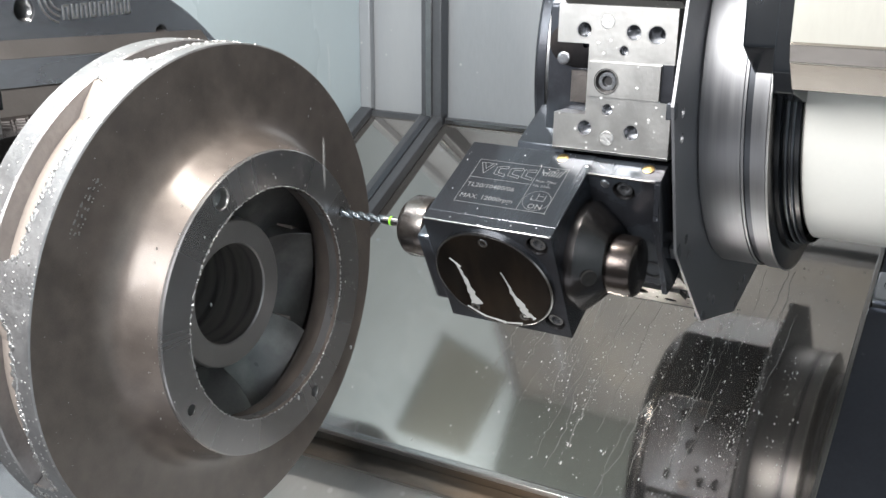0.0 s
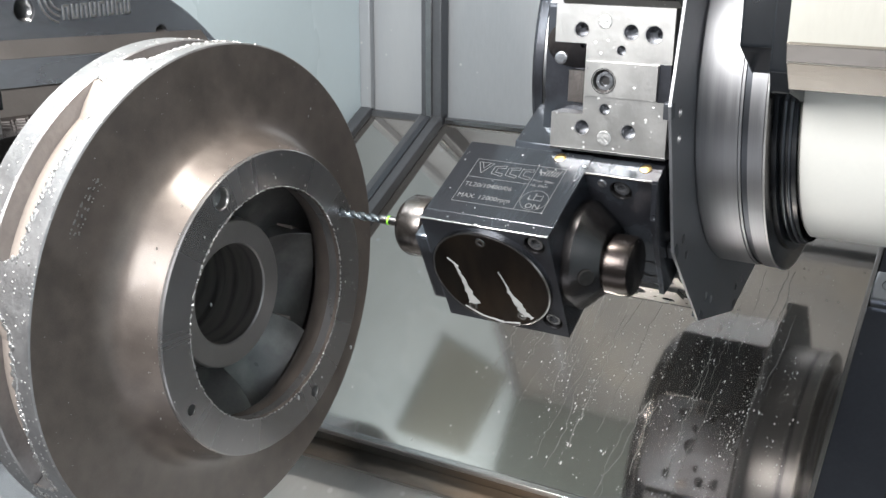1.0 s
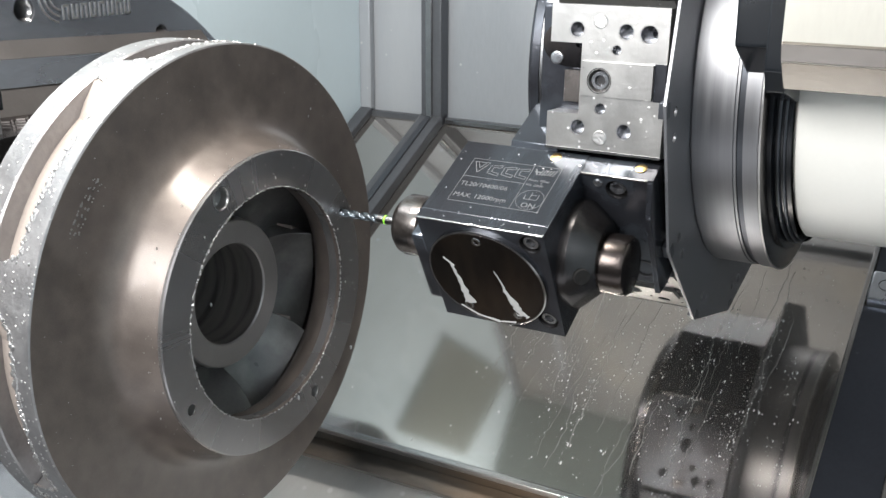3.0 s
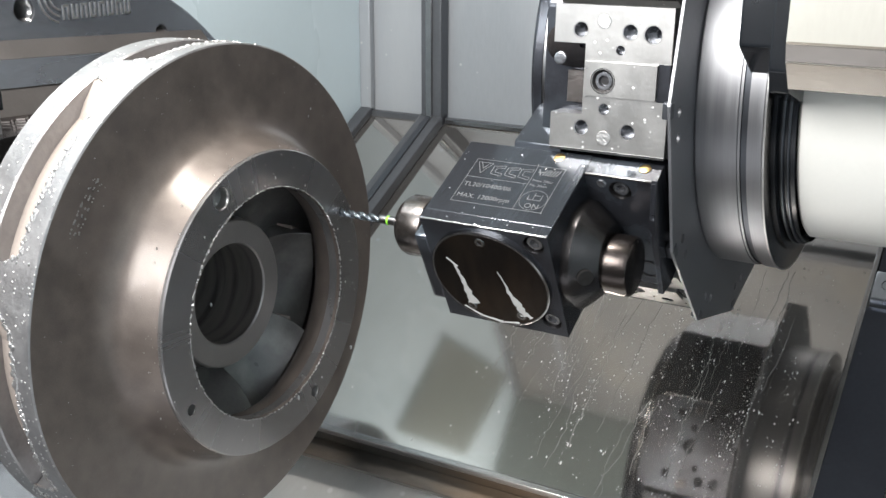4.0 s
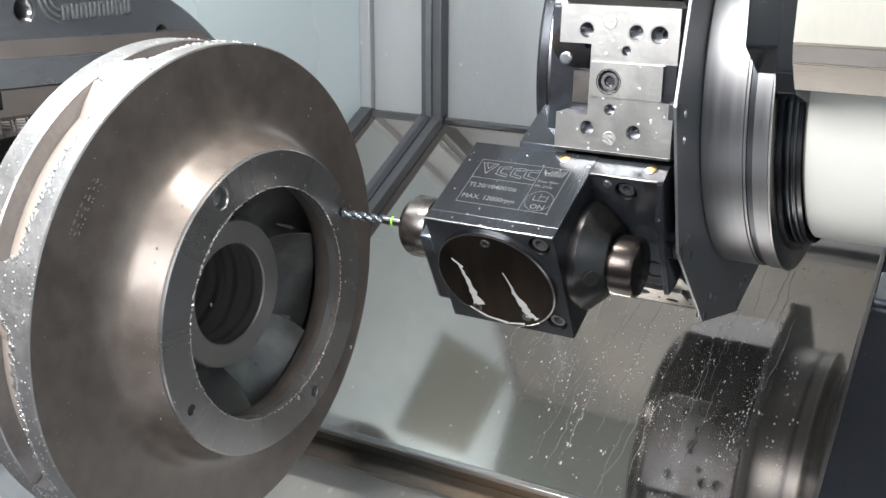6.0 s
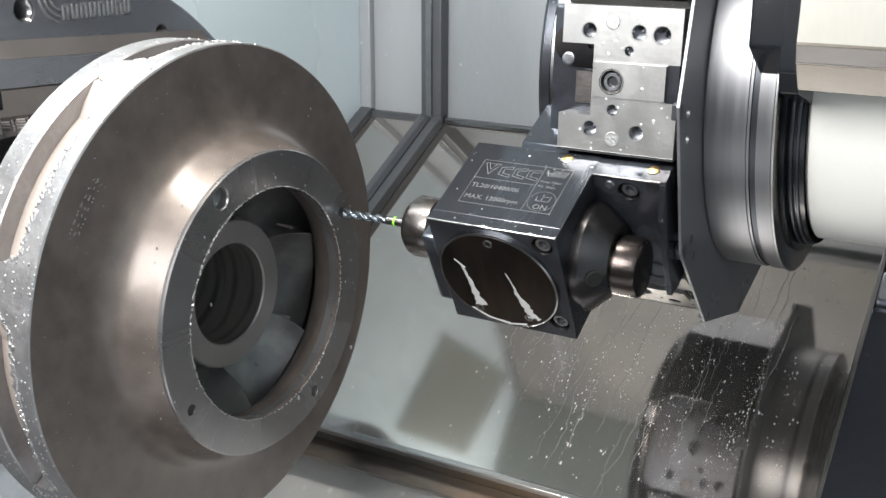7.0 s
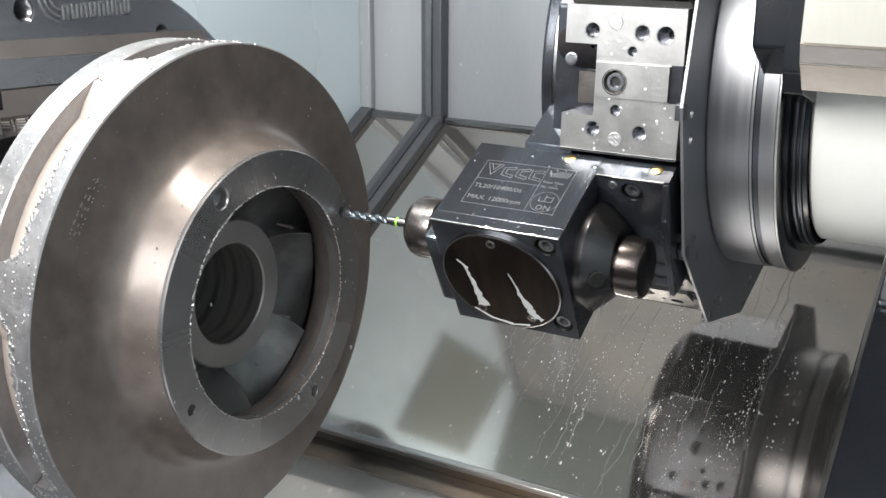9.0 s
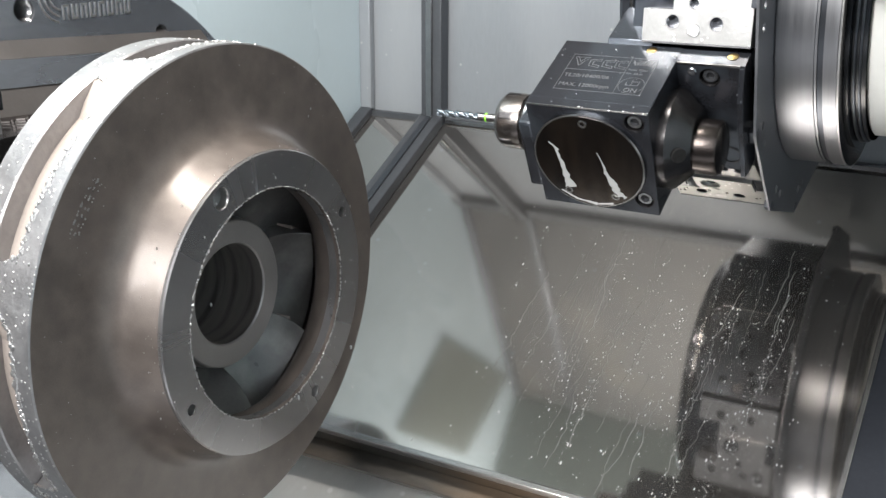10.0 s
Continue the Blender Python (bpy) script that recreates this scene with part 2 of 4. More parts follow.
def socket_bolt(parent, at, along, r, name="socket_bolt", label=""):
    """A hexagon-socket cap screw seated in a counterbore; at is the mouth of the counterbore, along points out of it."""
    head = part(name, a_turn([(-0.009, r), (-0.0030, r), (-0.0020, r * 0.90), (-0.0020, r * 0.58), (-0.0055, r * 0.50), (-0.0055, 0)], seg=24), BOLT, parent, label)
    head.matrix_local = Matrix.Translation(at) @ axis_frame(along)
    part("counterbore", a_turn([(0.0002, r * 1.34), (0.0002, r * 1.26), (-0.0010, r * 1.20), (-0.0085, r * 1.20), (-0.0085, r * 0.9)], seg=28), DUSKY, head)
    part("hex_socket", a_turn([(-0.0050, 0), (-0.0050, r * 0.5)], seg=6), HOLE, head, smooth=0)
    return head


SLOPE = pose(0, 0, 0, SL)  # x along the bed, y up the slant, z square to it


# ---- enclosure ----
def structure(name, bm, mat, label, m=None, smooth=30):
    ob = part(name, bm, mat, None, "", smooth)
    if m is not None:
        ob.matrix_basis = m
    return tagged(ob, label, name.split("_")[0], kind="structure")


BED_W, BED_U0, BED_U1 = -0.32, 0.086, 0.645  # bed sheet: depth under the spindle axis, lower and upper end along the slant
BACK_Y, X_END = 0.714, -0.386


def enclosure():
    bed = structure("floor_bed", a_box(X_END, 1.3, BED_U0, BED_U1 + 0.02, BED_W - 0.004, BED_W, bevel=0.001), SHEET,
                    "wet polished stainless sheet sloping under the turret", SLOPE)
    part("edge_lip", a_box(X_END, 1.3, BED_U0 - 0.003, BED_U0 + 0.004, BED_W - 0.006, BED_W + 0.003, bevel=0.001), STEEL, bed, "bright folded edge")
    structure("trough_wall", a_box(X_END, 1.3, BED_U0 + 0.002, BED_U0 + 0.010, BED_W - 0.075, BED_W - 0.005), TROUGH,
              "dark stained side of the chip trough", SLOPE)
    structure("trough_ledge", a_box(X_END, 1.3, BED_U0 - 0.022, BED_U0 + 0.002, BED_W - 0.035, BED_W - 0.028, bevel=0.001), TROUGH,
              "brown stained ledge along the chip trough", SLOPE)
    structure("floor_chip_tray", a_box(X_END, 1.3, -0.16, BED_U0 + 0.002, BED_W - 0.080, BED_W - 0.072), TRAY,
              "wet stainless chip tray in front of the bed", SLOPE)
    # added dark floor out of view: keeps bounced light off plates and rim
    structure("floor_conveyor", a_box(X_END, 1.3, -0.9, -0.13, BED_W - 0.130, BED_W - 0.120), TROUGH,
              "unseen dark floor added to cut light bounced from below", SLOPE)
    # back wall: upright below, then leaning out square to the bed, up to the roof
    zk, ln = 0.385, 0.570
    structure("wall_back", a_box(X_END, 1.3, BACK_Y, BACK_Y + 0.02, -0.1, zk), WALL, "grey sheet metal back wall above the bed")
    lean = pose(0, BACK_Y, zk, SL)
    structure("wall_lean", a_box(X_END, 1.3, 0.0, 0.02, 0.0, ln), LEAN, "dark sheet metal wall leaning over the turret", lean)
    zc, yc = zk + ln * CS, BACK_Y - ln * SN
    structure("ceiling", a_box(X_END - 0.02, 1.32, -0.42, yc + 0.02, zc, zc + 0.02), ROOF, "pale sheet metal roof of the machine")
    end = structure("wall_end", a_box(X_END - 0.02, X_END, -1.0, BACK_Y + 0.3, -0.7, 1.2), PALE, "pale blue painted wall behind the chuck")
    part("hatch", prism([(0.277, 0.411), (0.473, 0.484), (0.475, 0.821), (0.283, 0.718)], X_END, X_END + 0.004, 0.001), HATCH, end, "grey-green hatch")
    # unseen dark panel, added only so the lower rim reflects less light
    structure("wall_end_guard", a_box(X_END, X_END + 0.006, -1.0, -0.20, -0.7, 0.02, bevel=0.002), FRAME, "unseen dark panel added to dim what the rim reflects")
    structure("wall_tail", a_box(1.3, 1.32, -1.0, BACK_Y, -0.7, 1.2), PALE, "pale grey sheet metal wall at the tail end")
    # unseen front wall, its height and dark tone set to block low light
    structure("wall_front", a_box(X_END, 1.32, -1.0, -0.98, -0.7, 0.16), FRAME, "unseen dark wall below the door, blocking low light")
    # frame posts on the back wall, carried on up the leaning part
    for name, x0, x1, dp in (("trim_post", -0.272, -0.238, 0.022), ("trim_corner", X_END, -0.366, 0.012)):
        post = structure(name, a_box(x0, x1, BACK_Y - dp, BACK_Y, 0.005, zk, bevel=0.003), FRAME if dp > 0.02 else WALL, "grey vertical frame post on the back wall")
        structure(name + "_upper", a_box(x1 - 0.016, x1, -0.008, 0.0, 0.0, ln, bevel=0.003), FRAME, "grey frame post on the leaning wall", lean)
    post = bpy.data.objects["trim_post"]
    part("bright_strip", a_box(-0.262, -0.252, BACK_Y - 0.026, BACK_Y - 0.0215, 0.012, zk, bevel=0.001), STEEL, post, "bright worn strip")
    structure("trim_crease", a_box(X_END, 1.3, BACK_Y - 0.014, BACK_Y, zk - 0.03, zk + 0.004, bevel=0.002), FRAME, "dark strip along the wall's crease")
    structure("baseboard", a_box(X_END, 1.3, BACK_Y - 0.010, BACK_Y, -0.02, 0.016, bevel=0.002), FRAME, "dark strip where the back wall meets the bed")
    part("bright_lip", a_box(-0.236, 1.3, BACK_Y - 0.0125, BACK_Y - 0.0085, 0.008, 0.014, bevel=0.0008), STEEL, bpy.data.objects["baseboard"], "thin bright lip")
    # ribs that run down the slant
    rib = structure("rib_main", a_box(-0.275, -0.238, 0.2, BED_U1 - 0.006, BED_W, BED_W + 0.016, bevel=0.003), FRAME, "dark grey steel rib running down the bed", SLOPE)
    part("rib_strip", a_box(-0.262, -0.252, 0.2, BED_U1 - 0.008, BED_W + 0.0155, BED_W + 0.0185, bevel=0.001), DARK_STEEL, rib, "lighter strip along the rib")
    structure("rib_second", a_box(X_END, -0.366, 0.2, BED_U1 - 0.006, BED_W, BED_W + 0.012, bevel=0.003), FRAME, "grey steel rib running down the bed", SLOPE)


enclosure()


# ---- workpiece ----
R_RIM, X_F, X_FR, X_RR = 0.2054, -0.0397, -0.0860, -0.1080
N_VANE, VANE_0 = 7, 106.4


def slot_edge(deg):
    """The front shroud's back edge: closed over a vane, open over a slot."""
    d = (deg - VANE_0) % (360 / N_VANE)
    if d < 8.0:
        return X_FR + 0.0005
    if d < 14.5:
        f = (d - 8.0) / 6.5
        return -0.080 + 0.0235 * f ** 0.7
    if d < 49.0:
        return -0.0575 - 0.0012 * math.sin(d * 0.16)
    return -0.0575 - 0.0155 * (d - 49.0) / 2.43


def impeller():
    t = thing("pump_impeller", "dark brown-grey cast iron pump impeller clamped in the chuck", "impeller")
    # front shroud: neck, fillet, flat face, then the turned rim with its slots
    prof = [(-0.003, 0.1249), (-0.008, 0.1264), (-0.016, 0.1290), (-0.0235, 0.1317), (-0.0290, 0.1344), (-0.0328, 0.1376), (-0.0356, 0.1416), (-0.0375, 0.1462),
            (-0.0387, 0.1520), (-0.0394, 0.1600), (-0.0397, 0.1720), (-0.0398, 0.1950), (X_F - 0.0003, R_RIM - 0.0012)]
    part("front_shroud", a_turn(prof, seg=192), CAST, t, "matt cast iron shroud with rounded neck")
    bm = bmesh.new()
    seg = 448
    rows = []
    for i in range(seg):
        a = 2 * math.pi * i / seg
        deg = math.degrees(a)
        xe = slot_edge(deg) + 0.0012 * noise.noise((math.cos(a) * 30, math.sin(a) * 30, 3.0))
        c, s = math.cos(a), math.sin(a)
        ring = []
        for x, r in ((X_F - 0.0003, R_RIM - 0.0014), (X_F - 0.0012, R_RIM), (X_F + (xe - X_F) * 0.5, R_RIM), (xe, R_RIM), (xe, R_RIM - 0.014), (xe + 0.004, R_RIM - 0.06)):
            ring.append(bm.verts.new((x, r * c, r * s)))
        rows.append(ring)
    for i in range(seg):
        p, q = rows[i], rows[(i + 1) % seg]
        for k in range(len(p) - 1):
            bm.faces.new((p[k], p[k + 1], q[k + 1], q[k]))
    part("front_rim", bm, RIM, t, "bright turned outer rim with coolant drops")
    part("rear_shroud", a_turn([(X_FR, 0.05), (X_FR, R_RIM - 0.012), (X_FR + 0.0004, R_RIM - 0.001), (X_FR - 0.001, R_RIM), (X_RR, R_RIM), (X_RR, 0.05)], seg=192), RIM, t, "bright turned rear shroud")
    # vanes: curved walls between the shrouds
    for k in range(N_VANE):
        bm = bmesh.new()
        cols = []
        for i in range(13):
            f = i / 12
            r = 0.098 + (R_RIM - 0.001 - 0.098) * f
            mid = VANE_0 + 4.0 + k * 360 / N_VANE + (1 - f) * 62
            half = 4.1 * f + 3.0 * (1 - f)
            col = []
            for da in (-half, half):
                a = radians(mid + da)
                for x in (-0.050, X_FR):
                    col.append(bm.verts.new((x, r * math.cos(a), r * math.sin(a))))
            cols.append(col)
        for p, q in zip(cols, cols[1:]):
            for i, j in ((0, 1), (1, 3), (3, 2), (2, 0)):
                bm.faces.new((p[i], p[j], q[j], q[i]))
        for col in (cols[0], cols[-1]):
            bm.faces.new((col[0], col[1], col[3], col[2]))
        part("vane", bm, SLOT_CAST, t)
    part("slot_floor", a_turn([(X_F - 0.012, 0.183), (-0.062, 0.186), (X_FR, 0.190)], seg=160), SLOT_CAST, t, "pale brown cast inside of the slots")
    part("rear_wall", a_turn([(X_FR + 0.0006, 0.06), (X_FR + 0.0006, 0.180)], seg=96), CAST_IN, t)
    # blades inside the eye: each starts at a leading edge that rises from the hub to the wall, then winds down under the next
    for k in range(N_VANE):
        bm = bmesh.new()
        grid = []
        for i in range(13):
            f = i / 12
            row = []
            for j in range(7):
                g = j / 6
                r = 0.064 + 0.0385 * g + 0.030 * g * f
                x = -0.0785 + 0.0455 * g - (0.004 + 0.020 * g) * f ** 0.85
                a = radians(15.5 - 360 / N_VANE * k - 60 * f + 4 * math.sin(math.pi * g) * (1 - f))
                row.append(bm.verts.new((max(x, X_FR + 0.001), r * math.cos(a), r * math.sin(a))))
            grid.append(row)
        for p, q in zip(grid, grid[1:]):
            for j in range(6):
                bm.faces.new((p[j], p[j + 1], q[j + 1], q[j]))
        # rounded nose of the blade, then its far side down to the rear wall
        prev = grid[0]
        for dx, da in ((-0.0004, 0.5), (-0.006, 1.0), (-0.014, 2.0), (-0.05, 4.0)):
            row = []
            for v in grid[0]:
                a, r = math.atan2(v.co.z, v.co.y) + radians(da), math.hypot(v.co.y, v.co.z)
                row.append(bm.verts.new((max(v.co.x + dx, X_FR), r * math.cos(a), r * math.sin(a))))
            for j in range(6):
                bm.faces.new((prev[j], prev[j + 1], row[j + 1], row[j]))
            prev = row
        part("vane_root", bm, CAST_BLADE, t, smooth=25)
    # machined flange with four tapped holes
    rb, a0 = 0.1127, 117.87
    spots = [(a0, 0.0088), (a0 - 90, 0.0042), (a0 - 180, 0.0055), (a0 - 270, 0.0045)]
    holes = [ring2(0, 0, 0.0957, 160)] + [ring2(rb * math.cos(radians(a)), rb * math.sin(radians(a)), r, 28) for a, r in spots]
    part("flange_face", slab(ring2(0, 0, 0.1243, 192), holes, 0.012, lambda a, b, h: (h, a, b)), TURNED, t, "machined grey flange face with tapped holes", smooth=40)
    part("flange_chamfer", a_turn([(0.0, 0.1242), (-0.0012, 0.1251), (-0.0040, 0.1251)], seg=192), TURNED, t)
    for a, r in spots:
        c, s = rb * math.cos(radians(a)), rb * math.sin(radians(a))
        part("tapped_hole", a_turn([(-0.0001, r * 1.10), (-0.0012, r * 0.98), (-0.003, r * 0.93), (-0.0035, r * 0.98), (-0.005, r * 0.93), (-0.0055, r * 0.98), (-0.0075, r * 0.93), (-0.0085, r * 0.93), (-0.0085 - 0.3 * r, 0)], seg=28, at=(0, c, s)), NICKEL, t)
    # eye: inner wall of the flange, hub and bore
    part("eye_wall", a_turn([(-0.0006, 0.0956), (-0.004, 0.0957), (-0.014, 0.0960), (-0.022, 0.0968), (-0.028, 0.0990), (-0.034, 0.1045), (-0.042, 0.1170), (-0.050, 0.132), (-0.086, 0.150)], seg=160), CAST, t)
    part("bore", a_turn([(-0.165, 0.0), (-0.165, 0.0385), (-0.150, 0.0390), (-0.148, 0.0425), (-0.0445, 0.0425)], seg=96), BORE, t, "wet dark turned bore")
    part("hub", a_turn([(-0.0445, 0.0425), (-0.0432, 0.0437), (-0.0432, 0.0615), (-0.0445, 0.0628), (-0.055, 0.0645), (-0.09, 0.068)], seg=128), HUBFACE, t, "machined hub face round the bore")
    # burrs along the eye's edge and the rim
    rng = random.Random(4)
    bm = bmesh.new()
    for i in range(230):
        a = 2 * math.pi * (i + rng.random()) / 230
        r = 0.0955 + rng.uniform(-0.0004, 0.0004)
        m = Matrix.Translation((rng.uniform(-0.0002, 0.0006), r * math.cos(a), r * math.sin(a))) @ Euler((a, 0, 0)).to_matrix().to_4x4() @ Matrix.Diagonal((rng.uniform(0.0005, 0.0011), 0.0006, rng.uniform(0.0007, 0.0018), 1))
        bmesh.ops.create_icosphere(bm, subdivisions=1, radius=1, matrix=m)
    tagged(part("edge_burr", bm, BURR, t, "ragged bright burr round the eye"), kind="stuff")
    bm = bmesh.new()
    for i in range(900):
        deg = rng.uniform(60, 215)
        a = radians(deg)
        near = rng.random() < 0.62
        x = slot_edge(deg) + rng.uniform(-0.0005, 0.003) if near else rng.uniform(X_F, X_RR + 0.004)
        if not near and -0.086 < x < slot_edge(deg):
            continue
        r = R_RIM + 0.0002
        k = rng.uniform(0.0004, 0.0014) * (1.4 if near else 0.8)
        m = Matrix.Translation((x, r * math.cos(a), r * math.sin(a))) @ Euler((a, 0, 0)).to_matrix().to_4x4() @ Matrix.Diagonal((k, k * 0.6, k * rng.uniform(0.8, 1.6), 1))
        bmesh.ops.create_icosphere(bm, subdivisions=1, radius=1, matrix=m)
    tagged(part("rim_burr", bm, BURR, t, "bright burrs and chips along the rim"), kind="stuff")
    # stamped digits on the shroud, worn to dots
    bm = bmesh.new()
    for digit in range(7):
        for i in range(9):
            if rng.random() < 0.25:
                continue
            a = radians(136.2 + 2.05 * digit + 0.42 * (i % 3))
            r = 0.1858 - 0.0036 * (i // 3) + rng.uniform(-0.0006, 0.0006)
            rod(bm, (-0.0399, r * math.cos(a), r * math.sin(a)), (-0.0394, r * math.cos(a), r * math.sin(a)), rng.uniform(0.0004, 0.0010), 6)
    tagged(part("stamped_mark", bm, BURR, t, "worn stamped marks in small dots"), kind="stuff")
    # fine splashes of coolant over the shroud, neck and flange
    bm = bmesh.new()
    for i in range(260):
        a = rng.uniform(0, 2 * math.pi)
        if i % 3 == 0:
            f = rng.random()
            x, r = -0.0035 - 0.0145 * f, 0.1252 + 0.0052 * f
        elif i % 3 == 1:
            x, r = -0.0396, rng.uniform(0.15, 0.204)
        else:
            x, r = 0.0001, rng.uniform(0.097, 0.123)
        k = 0.00022 + 0.0006 * rng.random() ** 6
        m = Matrix.Translation((x, r * math.cos(a), r * math.sin(a))) @ Matrix.Diagonal((k * 0.5, k, k * rng.uniform(1.0, 2.4), 1))
        bmesh.ops.create_icosphere(bm, subdivisions=1, radius=1, matrix=m)
    tagged(part("splash", bm, BURR, t, "fine bright coolant splashes"), kind="stuff")
    # chips of swarf
    for x, y, z in ((0.0008, 0.028, -0.0957), (-0.012, 0.03, -0.094), (0.0006, 0.108, -0.078), (-0.094, 0.030, -0.0292)):
        bm = bmesh.new()
        bmesh.ops.create_icosphere(bm, subdivisions=1, radius=0.0016, matrix=Matrix.Translation((x, y, z)) @ Matrix.Diagonal((0.8, 0.6, 1.6, 1)))
        part("swarf", bm, BURR, t)
    return t


impeller()


def chuck():
    t = thing("lathe_chuck", "blue-grey steel three-jaw lathe chuck holding the impeller", "chuck")
    holes = []
    X_C = -0.2
    def at(r, deg):
        return r * math.cos(radians(deg)), r * math.sin(radians(deg))
    holes = [ring2(*at(0.232, 101.8), 0.0095, 28), ring2(*at(0.2212, 62.3), 0.0075, 28)]
    part("chuck_body", slab(ring2(0, 0, 0.2525, 160), holes, 0.09, lambda a, b, h: (X_C + h, a, b), hole_depth=0.03), CHUCK, t, "ground blue-grey chuck face", smooth=40)
    part("chuck_edge", a_turn([(X_C, 0.2525), (X_C - 0.002, 0.2545), (X_C - 0.09, 0.2545), (X_C - 0.09, 0.1)], seg=160), CHUCK, t)
    for r, deg, rr in ((0.232, 101.8, 0.0095), (0.2212, 62.3, 0.0075)):
        y, z = at(r, deg)
        part("tapped_hole", a_turn([(0.0003, rr * 1.12), (-0.001, rr)] + [(-0.002 - 0.0012 * i, rr * (0.9 if i % 2 else 0.99)) for i in range(16)] + [(-0.0205, 0.0)], seg=28, at=(X_C, y, z)), STEEL, t, smooth=0)
    # raised relief of the maker's mark, as plain strokes
    for i in range(8):
        y = -0.009 + i * 0.0098
        bm = a_box(X_C, X_C + 0.0007, y, y + 0.0018, 0.216, 0.2285, bevel=0.0004)
        box(bm, X_C, X_C + 0.0007, y + 0.0050, y + 0.0068, 0.216, 0.2285, bevel=0.0004)
        if i % 2:
            box(bm, X_C, X_C + 0.0007, y, y + 0.0068, 0.216, 0.218, bevel=0.0004)
        else:
            box(bm, X_C, X_C + 0.0007, y, y + 0.0068, 0.2265, 0.2285, bevel=0.0004)
        part("raised_stroke", bm, BURR, t)
    for r in (0.014, 0.019, 0.024):
        bm = bmesh.new()
        for i in range(12):
            a, b = radians(160 + i * 8), radians(168 + i * 8)
            rod(bm, (X_C + 0.0003, -0.008 + r * math.cos(a), 0.238 + r * math.sin(a)), (X_C + 0.0003, -0.008 + r * math.cos(b), 0.238 + r * math.sin(b)), 0.0009, 6)
        part("raised_arc", bm, BURR, t)
    part("spindle_nose", a_turn([(-0.39, 0.17), (-0.30, 0.17), (-0.29, 0.16)], seg=96), CHUCK, t)
    # stepped jaw slide across the face, sloping a little
    prof = [(-0.21, -0.1), (-0.205, 0.2065), (-0.200, 0.2025), (-0.1865, 0.1895), (-0.1835, 0.167), (-0.1685, 0.148), (-0.168, -0.1)]
    bm = bmesh.new()
    a = [bm.verts.new((x, -0.30, z + 0.014)) for x, z in prof]
    b = [bm.verts.new((x, 0.155, z - 0.0085)) for x, z in prof]
    bm.faces.new(a), bm.faces.new(b)
    for i in range(len(a)):
        j = (i + 1) % len(a)
        bm.faces.new((a[i], a[j], b[j], b[i]))
    part("jaw_slide", bm, CHUCK_EDGE, t, "stepped ground steel jaw slide", smooth=0)
    bm = bmesh.new()
    vs = [bm.verts.new(p) for p in ((-0.1855, -0.30, 0.2030), (-0.1825, -0.30, 0.1815), (-0.1825, 0.155, 0.1590), (-0.1855, 0.155, 0.1805))]
    ws = [bm.verts.new((v.co.x - 0.003, v.co.y, v.co.z)) for v in vs]
    bm.faces.new(vs), bm.faces.new(ws)
    for i in range(4):
        bm.faces.new((vs[i], vs[(i + 1) % 4], ws[(i + 1) % 4], ws[i]))
    part("jaw_face", bm, CHUCK, t, "dark polished jaw face", smooth=0)
    # top jaw with a serrated seat
    seat = part("jaw_seat", a_box(-0.205, -0.122, -0.30, -0.012, 0.02, 0.1480, bevel=0.001), DUSKY, t, "dark serrated jaw seat")
    for i in range(14):
        for k in range(7):
            y = -0.118 + i * 0.0072
            s = part("serration", a_box(-0.0042, 0.0042, -0.0009, 0.0009, -0.001, 0.0016, bevel=0.0004), CHUCK_EDGE, seat, smooth=0)
            s.matrix_local = pose(-0.196 + k * 0.0098, y, 0.1480, 0, 0, 38 if (i + k) % 2 else -38)
    part("top_jaw", a_box(-0.166, -0.135, -0.30, -0.130, 0.03, 0.163, bevel=0.0015), NICKEL, t, "wet bright steel top jaw with chips")
    # black block paints the shade of the gap between the jaws
    part("jaw_gap_shade", a_box(-0.182, -0.1725, -0.30, -0.098, 0.03, 0.172, bevel=0.0015), RUBBER, t, "black block for the shade in the jaw gap")
    return t


chuck()


